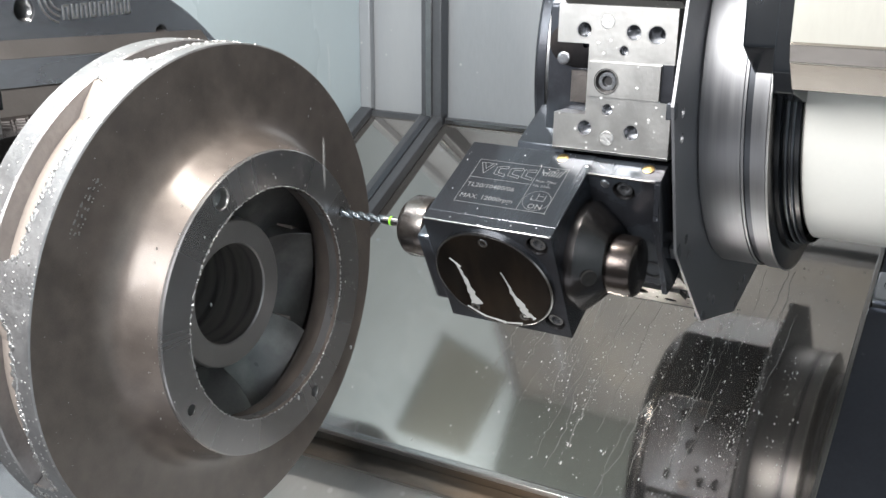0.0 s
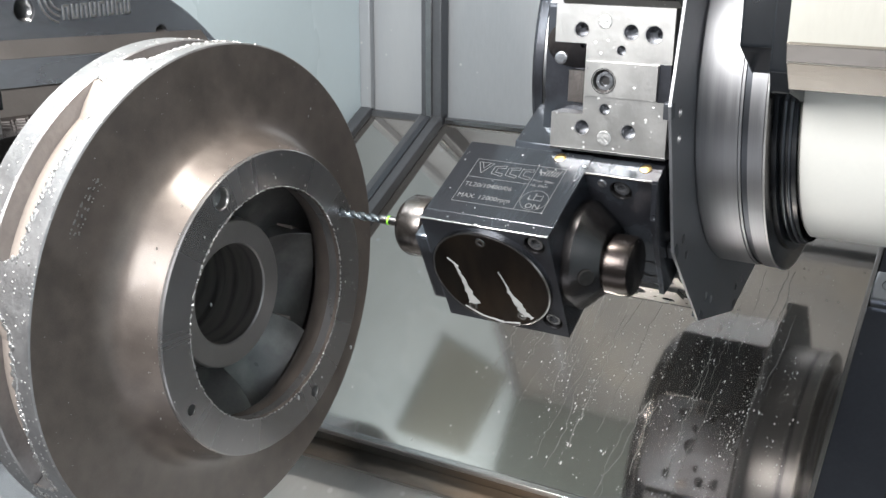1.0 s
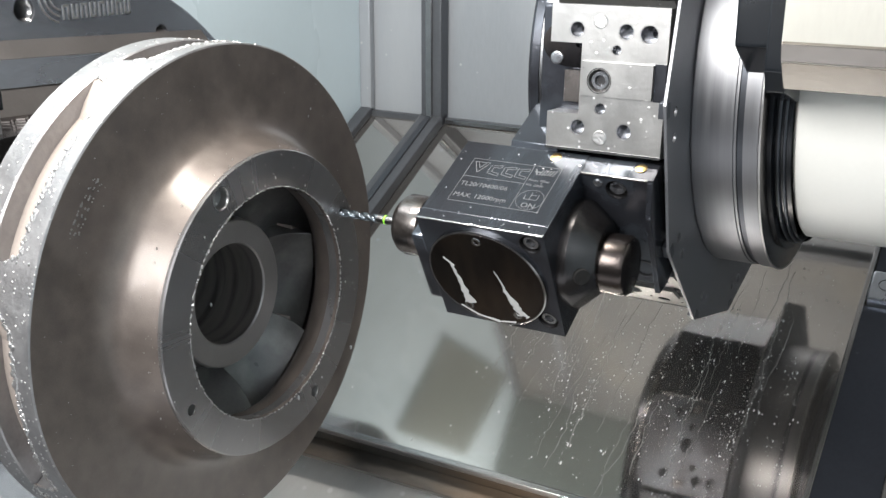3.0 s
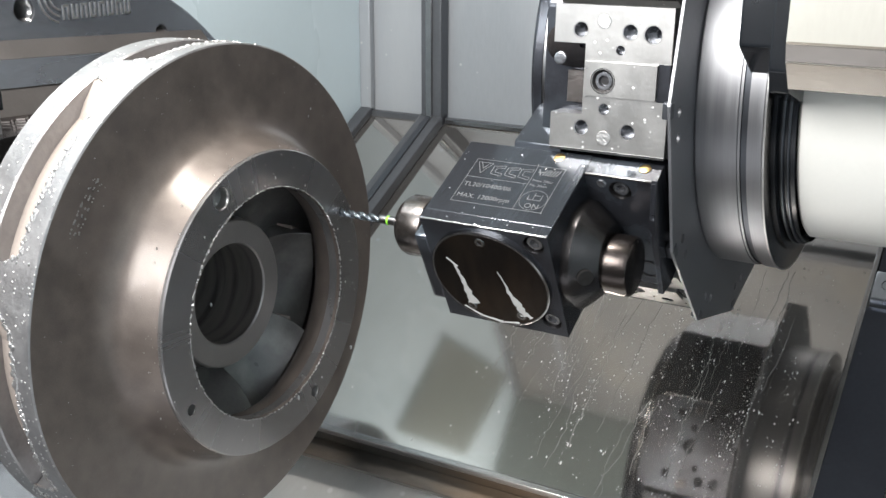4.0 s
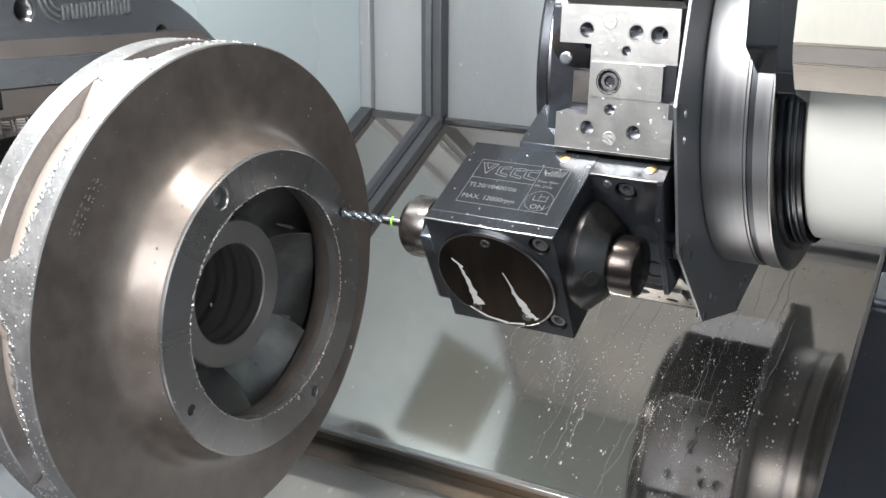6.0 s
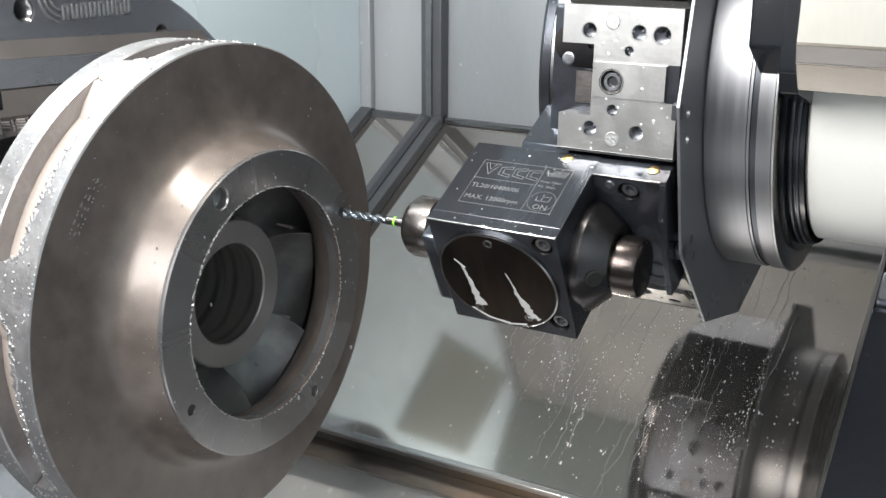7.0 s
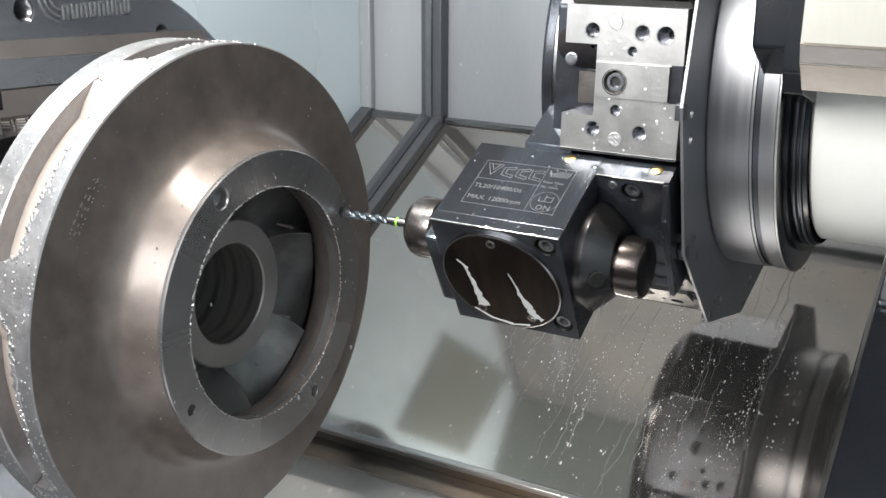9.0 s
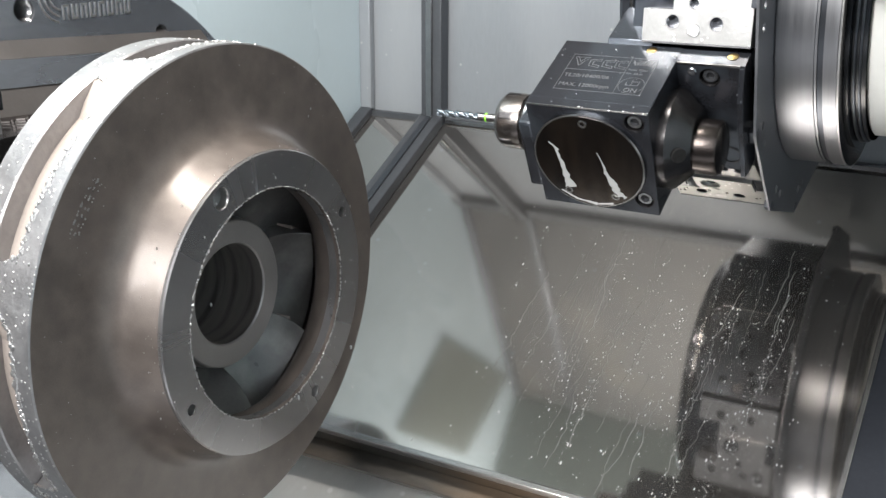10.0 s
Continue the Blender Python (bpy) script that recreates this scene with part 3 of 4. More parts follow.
# ---- coolant on the bed ----
def coolant_on_bed():
    rng = random.Random(11)
    bm = bmesh.new()
    lanes = [(rng.gauss(0.24, 0.10), rng.uniform(0.16, 0.42)) for k in range(60)]
    for i in range(2600):
        lx, lu = rng.choice(lanes)
        x, u = (lx + rng.gauss(0, 0.0026), lu + rng.uniform(-0.07, 0.05)) if i % 3 else (rng.gauss(0.2, 0.14), rng.uniform(0.10, 0.52))
        if u < BED_U0 + 0.01:
            continue
        if not -0.15 < x < 0.385:
            continue
        r = 0.00025 + 0.0007 * rng.random() ** 7
        m = Matrix.Translation((x, u, BED_W)) @ Matrix.Diagonal((r, r * rng.uniform(1.0, 3.0), r * 0.45, 1))
        bmesh.ops.create_icosphere(bm, subdivisions=1, radius=1, matrix=m)
    ob = part("coolant_drop", bm, DROP, None)
    ob.matrix_basis = SLOPE
    tagged(ob, "milky coolant drops on the steel bed sheet", "drops", kind="stuff")
    bm = bmesh.new()
    for i in range(34):
        x, u, w = rng.gauss(0.18, 0.13), rng.uniform(0.22, 0.50), rng.uniform(0.00010, 0.00030)
        if not 0.03 < x < 0.385:
            continue
        n_, prev = rng.randint(10, 34), None
        for k in range(n_):
            x += rng.gauss(0, 0.0011)
            u -= 0.006
            if u < BED_U0 + 0.008:
                break
            cur = (bm.verts.new((x - w, u, BED_W + 0.0002)), bm.verts.new((x, u, BED_W + 0.0002 + w * 0.5)), bm.verts.new((x + w, u, BED_W + 0.0002)))
            if prev:
                bm.faces.new((prev[0], prev[1], cur[1], cur[0]))
                bm.faces.new((prev[1], prev[2], cur[2], cur[1]))
            prev = cur
    ob = part("coolant_trickle", bm, FILM, None)
    ob.matrix_basis = SLOPE
    tagged(ob, "thin trickles of coolant down the bed sheet", "trickles", kind="stuff")


coolant_on_bed()


# ---- turret ----
def turned_frame(deg):
    """Maps (x, tangent, height over the axis) of the turret station whose normal points to deg in the slanted frame."""
    c, s = math.cos(radians(deg)), math.sin(radians(deg))
    return lambda x, tan, h: (x, TU + h * c - tan * s, h * s + tan * c)


RHO = 0.2176


def station_plate(t, deg, label, mat):
    """A nickel-plated station plate with its cut-out, holes, brass plugs and clamp."""
    f = turned_frame(deg)
    x0, x1 = 0.1915, 0.2835
    out = [(x0, -0.0548), (x1, -0.0548), (x1, 0.0548), (x0, 0.0548), (x0, 0.0265), (0.2170, 0.0265), (0.2170, -0.0265), (x0, -0.0265)]
    out = [(x, -b) for x, b in out][::-1]
    holes = [ring2(0.2125, -0.0460 + 0.0095, 0.0056, 20), ring2(0.2510, -0.0365, 0.0056, 20), ring2(0.2685, -0.0355, 0.0066, 20), ring2(0.2445, -0.0230, 0.0036, 16),
             ring2(0.2171, 0.0365, 0.0056, 20), ring2(0.2541, 0.0368, 0.0056, 20), ring2(0.2343, 0.0212, 0.0042, 16), ring2(0.2335, 0.0, 0.0086, 24)]
    p = part("station_plate", slab(out, holes, 0.026, lambda a, b, h: Vector(f(a, b, RHO + h)), hole_depth=None), mat, t, label, smooth=25)
    part("edge_bevel", slab([(x0, 0.053), (x1, 0.053), (x1, 0.0548), (x0, 0.0548)], [], 0.004, lambda a, b, h: Vector(f(a, b, RHO + h + 0.0006))), STEEL, p)
    bright = mat == NICKEL
    for x, b, r, m in ((0.2307, -0.0432, 0.0054, BURR if bright else DUSKY), (0.2354, 0.0430, 0.0056, BURR if bright else DUSKY)):
        q = part("plug", a_turn([(0, 0), (0.0006, 0), (0.0006, r * 0.9), (0, r)], seg=20), m, p, "bright round plug")
        q.matrix_local = Matrix.Translation(f(x, b, RHO)) @ axis_frame(Vector(f(0, 0, 1)) - Vector(f(0, 0, 0)))
    if mat == NICKEL:
        way = axis_frame(Vector(f(0, 0, 1)) - Vector(f(0, 0, 0)))
        for x, b, r in ((0.2125, -0.0365, 0.0056), (0.2510, -0.0365, 0.0056), (0.2685, -0.0355, 0.0066), (0.2445, -0.0230, 0.0036), (0.2171, 0.0365, 0.0056), (0.2541, 0.0368, 0.0056), (0.2343, 0.0212, 0.0042)):
            q = part("drilled_hole", a_turn([(0.0002, r * 1.09), (-0.0006, r * 0.97), (-r * 2.6, r * 0.96), (-r * 2.6, r * 0.5), (-r * 3.4, r * 0.48), (-r * 3.4, 0)], seg=24), BOLT, p)
            q.matrix_local = Matrix.Translation(f(x, b, RHO)) @ way
        bm = slab([(0.2185, -0.0140), (0.2745, -0.0140), (0.2745, 0.0115), (0.2185, 0.0115)], [ring2(0.2335, 0.0, 0.0086, 24)], 0.0034, lambda a, b, h: Vector(f(a, b, RHO + 0.0035 + h)))
        c = part("clamp_bar", bm, NICKEL, p, "satin steel clamp bar", smooth=0)
        # solid black slab paints the shade of the gap beside the clamp bar
        part("clamp_gap_shade", slab([(0.2748, -0.0150), (0.2836, -0.0150), (0.2836, 0.0125), (0.2748, 0.0125)], [], 0.014, lambda a, b, h: Vector(f(a, b, RHO + 0.0008 + h))), BLACK, p, smooth=0)
        o = Vector(f(0.2335, 0, RHO + 0.0036))
        up = Vector(f(0, 0, 1)) - Vector(f(0, 0, 0))
        socket_bolt(p, o, up, 0.0072)
    return p


def turret():
    t = thing("tool_turret", "steel twelve-station tool turret with nickel plates and white housing", "turret", SLOPE)
    inr = 0.196
    poly = [(TU + inr / math.cos(radians(15)) * math.cos(radians(150 + 15 + 30 * i)), inr / math.cos(radians(15)) * math.sin(radians(150 + 15 + 30 * i))) for i in range(12)]
    part("drum", prism(poly, 0.175, 0.284, 0.0015), BLACK, t, "dark polygonal turret drum", smooth=0)
    part("front_cap", a_turn([(0.148, 0), (0.148, 0.160), (0.150, 0.166), (0.153, 0.168), (0.160, 0.168), (0.160, 0.163), (0.176, 0.163)], seg=128, at=(0, TU, 0)), BLACK, t, "black turret front cap with bright edge")
    part("cap_ring", a_turn([(0.1605, 0.1645), (0.1605, 0.1675), (0.163, 0.1675), (0.163, 0.1645)], seg=128, at=(0, TU, 0)), STEEL, t)
    # indexing disc with bolt holes
    cr = 0.2365
    corners = [(TU + cr * math.cos(radians(3 + 30 * i)), cr * math.sin(radians(3 + 30 * i))) for i in range(12)]
    holes = []
    for i in range(24):
        a = radians(5.0 + 30 * (i // 2) + (i % 2) * 5.3)
        holes.append(ring2(TU + 0.2135 * math.cos(a), 0.2135 * math.sin(a), 0.0042, 14))
    part("index_disc", slab(corners, holes, 0.0022, lambda a, b, h: (0.2910 + h, a, b)), DISC, t, "dark steel indexing disc with small holes", smooth=0)
    for i in range(12):
        a = radians(3 + 30 * i + 1)
        ca, sa = math.cos(a), math.sin(a)
        bm = a_box(0.2845, 0.2915, -0.006, 0.006, -0.004, 0.003, bevel=0.0008)
        k = part("locating_key", bm, DARK_STEEL, t)
        k.matrix_local = Matrix.Translation((0, TU + 0.231 * ca, 0.231 * sa)) @ pose(0, 0, 0, math.degrees(a) - 90)
    # ground rings of the turret head
    part("head_ring", a_turn([(0.2905, 0.1), (0.2905, 0.1745), (0.2925, 0.1760), (0.3240, 0.1760), (0.3245, 0.1750), (0.3265, 0.1750)], seg=160, at=(0, TU, 0)), RING, t, "ground bright steel turret ring")
    part("groove_ring", a_turn([(0.3265, 0.1753), (0.3268, 0.1737), (0.3315, 0.1737), (0.3318, 0.1757)], seg=160, at=(0, TU, 0)), DARK_STEEL, t)
    part("rear_ring", a_turn([(0.3318, 0.1763), (0.3430, 0.1763), (0.3434, 0.1752)], seg=160, at=(0, TU, 0)), RING, t, "ground bright steel turret ring")
    part("edge_ring", a_turn([(0.3434, 0.1758), (0.3438, 0.1775), (0.3450, 0.1775), (0.3452, 0.1765)], seg=160, at=(0, TU, 0)), BURR, t, "thin bright edge ring")
    part("ring_back", a_turn([(0.3450, 0.1766), (0.3453, 0.1760), (0.3453, 0.10)], seg=160, at=(0, TU, 0)), DUSKY, t)
    part("seal_collar", a_turn([(0.3453, 0.120), (0.3455, 0.1585), (0.3490, 0.1585), (0.3495, 0.1520), (0.3500, 0.1500), (0.3620, 0.1500)], seg=128, at=(0, TU, 0)), RUBBER, t, "black seal collar")
    for x, r in ((0.3515, 0.1530), (0.3560, 0.1522)):
        part("seal_ring", a_turn([(x, 0.1495), (x, r - 0.0006), (x + 0.0006, r), (x + 0.0016, r), (x + 0.0022, r - 0.0006), (x + 0.0022, 0.1495)], seg=128, at=(0, TU, 0)), DARK_STEEL, t, "dark steel seal ring")
    part("housing", a_turn([(0.3615, 0.10), (0.3615, 0.1420), (0.3640, 0.1450), (0.75, 0.1450), (0.75, 0.1)], seg=160, at=(0, TU, 0)), WHITE, t, "smooth white turret housing")
    # stations
    lab = "nickel-plated station plate with drilled holes"
    for deg in (150, 210, 120):
        station_plate(t, deg, lab, NICKEL)
    # lower plate is black: the underside's shade, mirrored in the bed, is in its colour
    for deg in (240,):
        station_plate(t, deg, "station plate with drilled holes, coloured dark for its unlit underside", BLACK)
    # black bracket and painted cover over the housing (upright parts)
    up = pose(0, 0, 0, -SL)
    bm = prism([(0.172, 0.184), (0.122, 0.2115), (0.116, 0.215), (0.116, 0.34), (0.20, 0.34)], 0.3300, 0.3640, 0.0020)
    b = part("cover_bracket", bm, RUBBER, t, "black bracket over the turret ring", smooth=40)
    b.matrix_local = up
    bm = prism([(0.175, 0.17), (0.122, 0.184), (0.114, 0.20), (0.114, 0.34), (0.19, 0.34)], 0.3525, 0.3665, 0.0015)
    b = part("bracket_leg", bm, RUBBER, t, smooth=40)
    b.matrix_local = up
    bm = prism([(0.19, 0.183), (0.118, 0.1885), (0.103, 0.2075), (0.099, 0.2215), (0.103, 0.36), (0.22, 0.36)], 0.3655, 0.75, 0.0012)
    b = part("painted_cover", bm, COVER, t, "pale painted cover with coolant streaks", smooth=0)
    b.matrix_local = up
    bm = prism([(0.1005, 0.2085), (0.0965, 0.2205), (0.099, 0.2222), (0.104, 0.2085)], 0.366, 0.75, 0.0004)
    b = part("cover_strip", bm, BAND, t, "polished strip along the cover", smooth=0)
    b.matrix_local = up
    bm = prism([(0.1176, 0.1878), (0.1022, 0.2073), (0.1050, 0.2085), (0.1195, 0.1900)], 0.366, 0.75, 0.0004)
    b = part("cover_underside", bm, BAND, t, "polished brownish underside of the cover", smooth=0)
    b.matrix_local = up
    # blanking plate and key seen in the cut-out of the upper plate
    f = turned_frame(150)
    h = RHO - 0.016
    out = [(0.2015 + 0.0235 * math.cos(radians(a)), -0.0245 + 0.0180 * math.sin(radians(a))) for a in range(90, 271, 12)] + [(0.2200, -0.0425), (0.2200, -0.0065)]
    bl = part("blanking_plate", slab(out, [ring2(0.2080, -0.0245, 0.0028, 16)], 0.008, lambda a, b, c: Vector(f(a, b, h + c))), BLACK_GLOSS, t, "polished dark blanking plate", smooth=20)
    up_v = Vector(f(0, 0, 1)) - Vector(f(0, 0, 0))
    for b in (-0.0355, -0.0130):
        q = part("plate_screw", a_turn([(0.0, 0.0052), (0.0012, 0.0050), (0.0016, 0.0030), (0.0010, 0.0), (0.0012, 0.0)], seg=20), BOLT, bl, "round screw head")
        q.matrix_local = Matrix.Translation(f(0.1905, b, h)) @ axis_frame(up_v)
    part("guide_key", slab([(0.2000, -0.0050), (0.2185, -0.0050), (0.2185, 0.0190), (0.2000, 0.0190)], [], 0.02, lambda a, b, c: Vector(f(a, b, h + 0.006 + c))), NUTSTEEL, t, "brown hardened guide key", smooth=0)
    return t


TURRET = turret()


# ---- driven tool holder ----
HX0, HX1, HU0, HU1, HW0, HW1 = 0.1216, 0.2276, 0.0675, 0.161, -0.0495, 0.0575
AX_U = 0.1127


def flat_text(body, size, at, parent, name, mat, right=(1, 0, 0), up=(0, 1, 0)):
    """Engraved writing as thin raised strokes lying on the top face."""
    cu = bpy.data.curves.new(name, "FONT")
    cu.body, cu.size, cu.extrude, cu.resolution_u = body, size, 0.00006, 2
    tmp = new(name + "_tmp", cu)
    dg = bpy.context.evaluated_depsgraph_get()
    me = bpy.data.meshes.new_from_object(tmp.evaluated_get(dg))
    bpy.data.objects.remove(tmp)
    me.materials.clear()
    me.materials.append(mat)
    ob = new(name, me)
    ob.parent = parent
    ob.matrix_local = Matrix.Translation(at)
    return ob


def tool_holder():
    t = thing("driven_tool_holder", "black oxidised driven tool holder with drill, bolted to the turret", "tool holder", SLOPE)
    # body: front block and mounting flange
    body = part("body", a_box(HX0, HX1, HU0 + 0.0100, HU1, HW0, HW1, bevel=0.0006), BLACK, t, "black oxidised steel block", smooth=30)
    bolts = ((0.2150, 0.0467), (0.2156, -0.0341))
    edge = [(HX0, HW0), (HX1, HW0), (HX1, HW1), (HX0, HW1)]
    part("front_plate", slab(edge, [ring2(x, w, 0.0082, 24) for x, w in bolts], 0.0100, lambda a, b, h: (a, HU0 - h, b)), BLACK, t, "black front plate", smooth=20)
    part("worn_edge", a_box(HX0 + 0.0004, HX1 - 0.0004, HU0 - 0.0004, HU0 + 0.0008, HW1 - 0.0010, HW1 + 0.0003, bevel=0.0004), STEEL, body, "bright worn edge")
    # the flange reaches to the disc side behind the block
    fl = part("mounting_flange", slab([(0.2150, -0.052), (0.2842, -0.052), (0.2842, HW1 - 0.0006), (0.2150, HW1 - 0.0006)], [ring2(0.2545, 0.0435, 0.0082, 24)], 0.0100, lambda a, b, h: (a, 0.1415 - h, b)), BLACK, t, "black mounting flange", smooth=20)
    part("flange_back", a_box(0.2150, 0.2842, 0.1515, 0.1605, -0.052, HW1 - 0.0006, bevel=0.0006), BLACK, fl)
    part("flange_lip", a_box(0.2280, 0.2805, 0.1405, 0.1420, HW1 - 0.0022, HW1 - 0.0004, bevel=0.0004), STEEL, fl, "bright worn lip")
    part("flange_cheek", prism([(0.128, -0.048), (0.1420, -0.052), (0.1420, 0.0555), (0.1395, 0.0555), (0.128, 0.030)], 0.2800, 0.2842, 0.0006), BLACK, t)
    socket_bolt(t, (0.2545, 0.1413, 0.0435), (0, -1, 0), 0.0066)
    part("flange_plug", a_turn([(0, 0), (0.0008, 0), (0.0008, 0.003), (0, 0.004)], seg=16, at=(0.2400, 0.1415, 0.0480), along=(0, -1, 0)), BOLT, t)
    part("flange_bore", a_turn([(0.0004, 0.0085), (0.0004, 0.0075), (-0.004, 0.0075), (-0.004, 0)], seg=20, at=(0.2690, 0.1412, -0.036), along=(0, -1, 0)), HOLE, t)
    # rear shoulder of the block behind the top face
    part("rear_shoulder", prism([(0.1605, -0.02), (0.1605, 0.0560), (0.164, 0.0610), (0.215, 0.0600), (0.215, -0.02)], 0.160, 0.200, 0.001), BLACK, t)
    # round cover on the front face
    cx, cw, cr = 0.1713, 0.0030, 0.0483
    cov = part("round_cover", a_turn([(0.0, cr), (0.0022, cr), (0.0030, cr - 0.0008), (0.0030, 0)], seg=96, at=(cx, HU0, cw), along=(0, -1, 0)), BLACK_GLOSS, t, "polished dark round cover with coolant runs")
    part("cover_rim", a_turn([(0.0, cr + 0.0012), (0.0026, cr + 0.0012), (0.0031, cr + 0.0004), (0.0031, cr - 0.0004)], seg=96, at=(cx, HU0, cw), along=(0, -1, 0)), STEEL, cov, "thin bright rim")
    for dx, dw in ((0.0001, 0.0403), (-0.0226, -0.0335), (0.0201, -0.0346)):
        s = part("cover_screw", a_turn([(0.0030, 0.0040), (0.0036, 0.0038), (0.0036, 0.0020), (0.0025, 0.0018), (0.0025, 0)], seg=20, at=(cx + dx, HU0, cw + dw), along=(0, -1, 0)), STEEL, cov, "small bright cover screw")
    # coolant runs
    for x0, w0, x1, w1, r in ((-0.034, 0.018, -0.026, 0.010, 0.0012), (-0.029, 0.014, -0.024, -0.006, 0.0020), (-0.025, -0.004, -0.0205, -0.030, 0.0046), (0.009, 0.012, 0.014, -0.006, 0.0009), (0.013, -0.004, 0.018, -0.018, 0.0024), (0.017, -0.014, 0.0235, -0.034, 0.0050), (-0.030, -0.0345, -0.016, -0.0430, 0.0013), (-0.016, -0.0430, 0.002, -0.0462, 0.0017), (0.002, -0.0462, 0.017, -0.0435, 0.0013), (0.0245, -0.030, 0.0290, -0.0350, 0.0022)):
        bm = bmesh.new()
        n_ = 9
        L, Rr = [], []
        for i in range(n_):
            f = i / (n_ - 1)
            w_ = r * (0.5 + 0.7 * f) * (0.8 + 0.5 * noise.noise((x0 * 90 + f * 6, w0 * 50, 0)))
            px, pw = x0 + (x1 - x0) * f + 0.0012 * noise.noise((f * 4, x0 * 200, 1)), w0 + (w1 - w0) * f
            dirx, dirw = (w1 - w0), -(x1 - x0)
            ln = math.hypot(dirx, dirw)
            ox, ow = dirx / ln * w_, dirw / ln * w_
            L.append((bm.verts.new((cx + px - ox, HU0 - 0.0031, cw + pw - ow)), bm.verts.new((cx + px, HU0 - 0.0038, cw + pw)), bm.verts.new((cx + px + ox, HU0 - 0.0031, cw + pw + ow))))
        for p, q in zip(L, L[1:]):
            bm.faces.new((p[0], p[1], q[1], q[0]))
            bm.faces.new((p[1], p[2], q[2], q[1]))
        part("coolant_run", bm, WATER, cov, "milky coolant run")
    for x, w in bolts:
        socket_bolt(t, (x, HU0, w), (0, -1, 0), 0.0066)
    # engraved plate on the top face
    z = HW1 + 0.0001
    ex0, ex1, ey0, ey1 = HX0 + 0.0157, HX0 + 0.0915, HU0 + 0.0230, HU0 + 0.0738
    bm = bmesh.new()
    lw = 0.00035
    xm, ym = ex0 + 0.0525, ey0 + 0.0290
    for a in ((ex0, ex1, ey0, ey0 + lw), (ex0, ex1, ey1 - lw, ey1), (ex0, ex0 + lw, ey0, ey1), (ex1 - lw, ex1, ey0, ey1), (xm, xm + lw, ey0, ey1), (ex0, xm, ym, ym + lw)):
        box(bm, *a, z - 0.0001, z + 0.00005)
    part("engraved_frame", bm, ENGRAVE, body, "fine engraved frame", smooth=0)
    flat_text("TL20/10400/06", 0.0066, (ex0 + 0.002, ey0 + 0.0185, z), body, "engraved_type", ENGRAVE)
    flat_text("MAX. 12000rpm", 0.0066, (ex0 + 0.002, ey0 + 0.0055, z), body, "engraved_speed", ENGRAVE)
    flat_text("Pmax 70bar", 0.0036, (xm + 0.002, ey0 + 0.0330, z), body, "engraved_pressure", ENGRAVE)
    flat_text("Filt. 20um", 0.0036, (xm + 0.002, ey0 + 0.0275, z), body, "engraved_filter", ENGRAVE)
    flat_text("ON", 0.0075, (xm + 0.0070, ey0 + 0.0035, z), body, "engraved_on", ENGRAVE)
    bm = bmesh.new()
    revolve(bm, [(0.00005, 0.0110), (0.00005, 0.01065)], 40, (xm + 0.0120, ey0 + 0.0125, z), (0, 0, 1))
    for a in ((0.0065, 0.0175, 0.0125, 0.0129), (0.0065, 0.0069, 0.0125, 0.0175), (0.0171, 0.0175, 0.0125, 0.0190), (0.0110, 0.0114, 0.0125, 0.0205), (0.0110, 0.0160, 0.0175, 0.0179)):
        box(bm, xm + a[0], xm + a[1], ey0 + a[2], ey0 + a[3], z - 0.0001, z + 0.00005)
    part("engraved_valve", bm, ENGRAVE, body, "engraved round valve sign", smooth=0)
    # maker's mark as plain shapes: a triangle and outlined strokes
    bm = bmesh.new()
    def stroke(x0, y0, x1, y1, w=0.0005):
        p, q = Vector((x0, y0, 0)), Vector((x1, y1, 0))
        dv = (q - p).normalized()
        nv = Vector((-dv.y, dv.x, 0)) * w / 2
        vs = [bm.verts.new(Vector((c.x, c.y, z + 0.00005))) for c in (p - nv, q - nv, q + nv, p + nv)]
        bm.faces.new(vs)
    ox, oy = ex0 + 0.0030, ym + 0.0045
    for k in (1.0, 0.55):
        tri = [(0.0065 - 0.0065 * k, 0.0135), (0.0065 + 0.0065 * k, 0.0135), (0.0065, 0.0135 - 0.0125 * k)]
        for i in range(3):
            stroke(ox + tri[i][0], oy + tri[i][1], ox + tri[(i + 1) % 3][0], oy + tri[(i + 1) % 3][1])
    for b0 in (0.0150, 0.0270, 0.0385):
        for a in ((0, 0.002, 0, 0.0105), (0, 0.0105, 0.0095, 0.0125), (0, 0.002, 0.0095, 0.0), (0.0095, 0.0125, 0.0095, 0.0095), (0.0095, 0.0, 0.0095, 0.003), (0.003, 0.004, 0.003, 0.0090), (0.003, 0.0090, 0.0095, 0.0095), (0.003, 0.004, 0.0095, 0.003)):
            stroke(ox + b0 + a[0], oy + a[1], ox + b0 + a[2], oy + a[3])
    for i in range(6):
        stroke(xm + 0.0095 + i * 0.0022, ey0 + 0.0475, xm + 0.0075 + i * 0.0022, ey0 + 0.0405, 0.0007)
    stroke(xm + 0.003, ey0 + 0.0475, xm + 0.006, ey0 + 0.0405, 0.0010), stroke(xm + 0.003, ey0 + 0.044, xm + 0.0085, ey0 + 0.044, 0.0010)
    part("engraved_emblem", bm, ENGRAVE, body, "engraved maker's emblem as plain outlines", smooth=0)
    for x, u in ((0.2022, 0.1545), (0.2714, 0.1535)):
        part("brass_plug", a_turn([(0, 0), (0.0003, 0), (0.0003, 0.0040), (0, 0.0046)], seg=20, at=(x, u, HW1), along=(0, 0, 1)), BRASS, t, "small brass plug")
    # coolant beads on the block's edges and top
    rng = random.Random(7)
    bm = bmesh.new()
    for i in range(110):
        k = (0, 1, 0, 2, 1, 3)[i % 6]
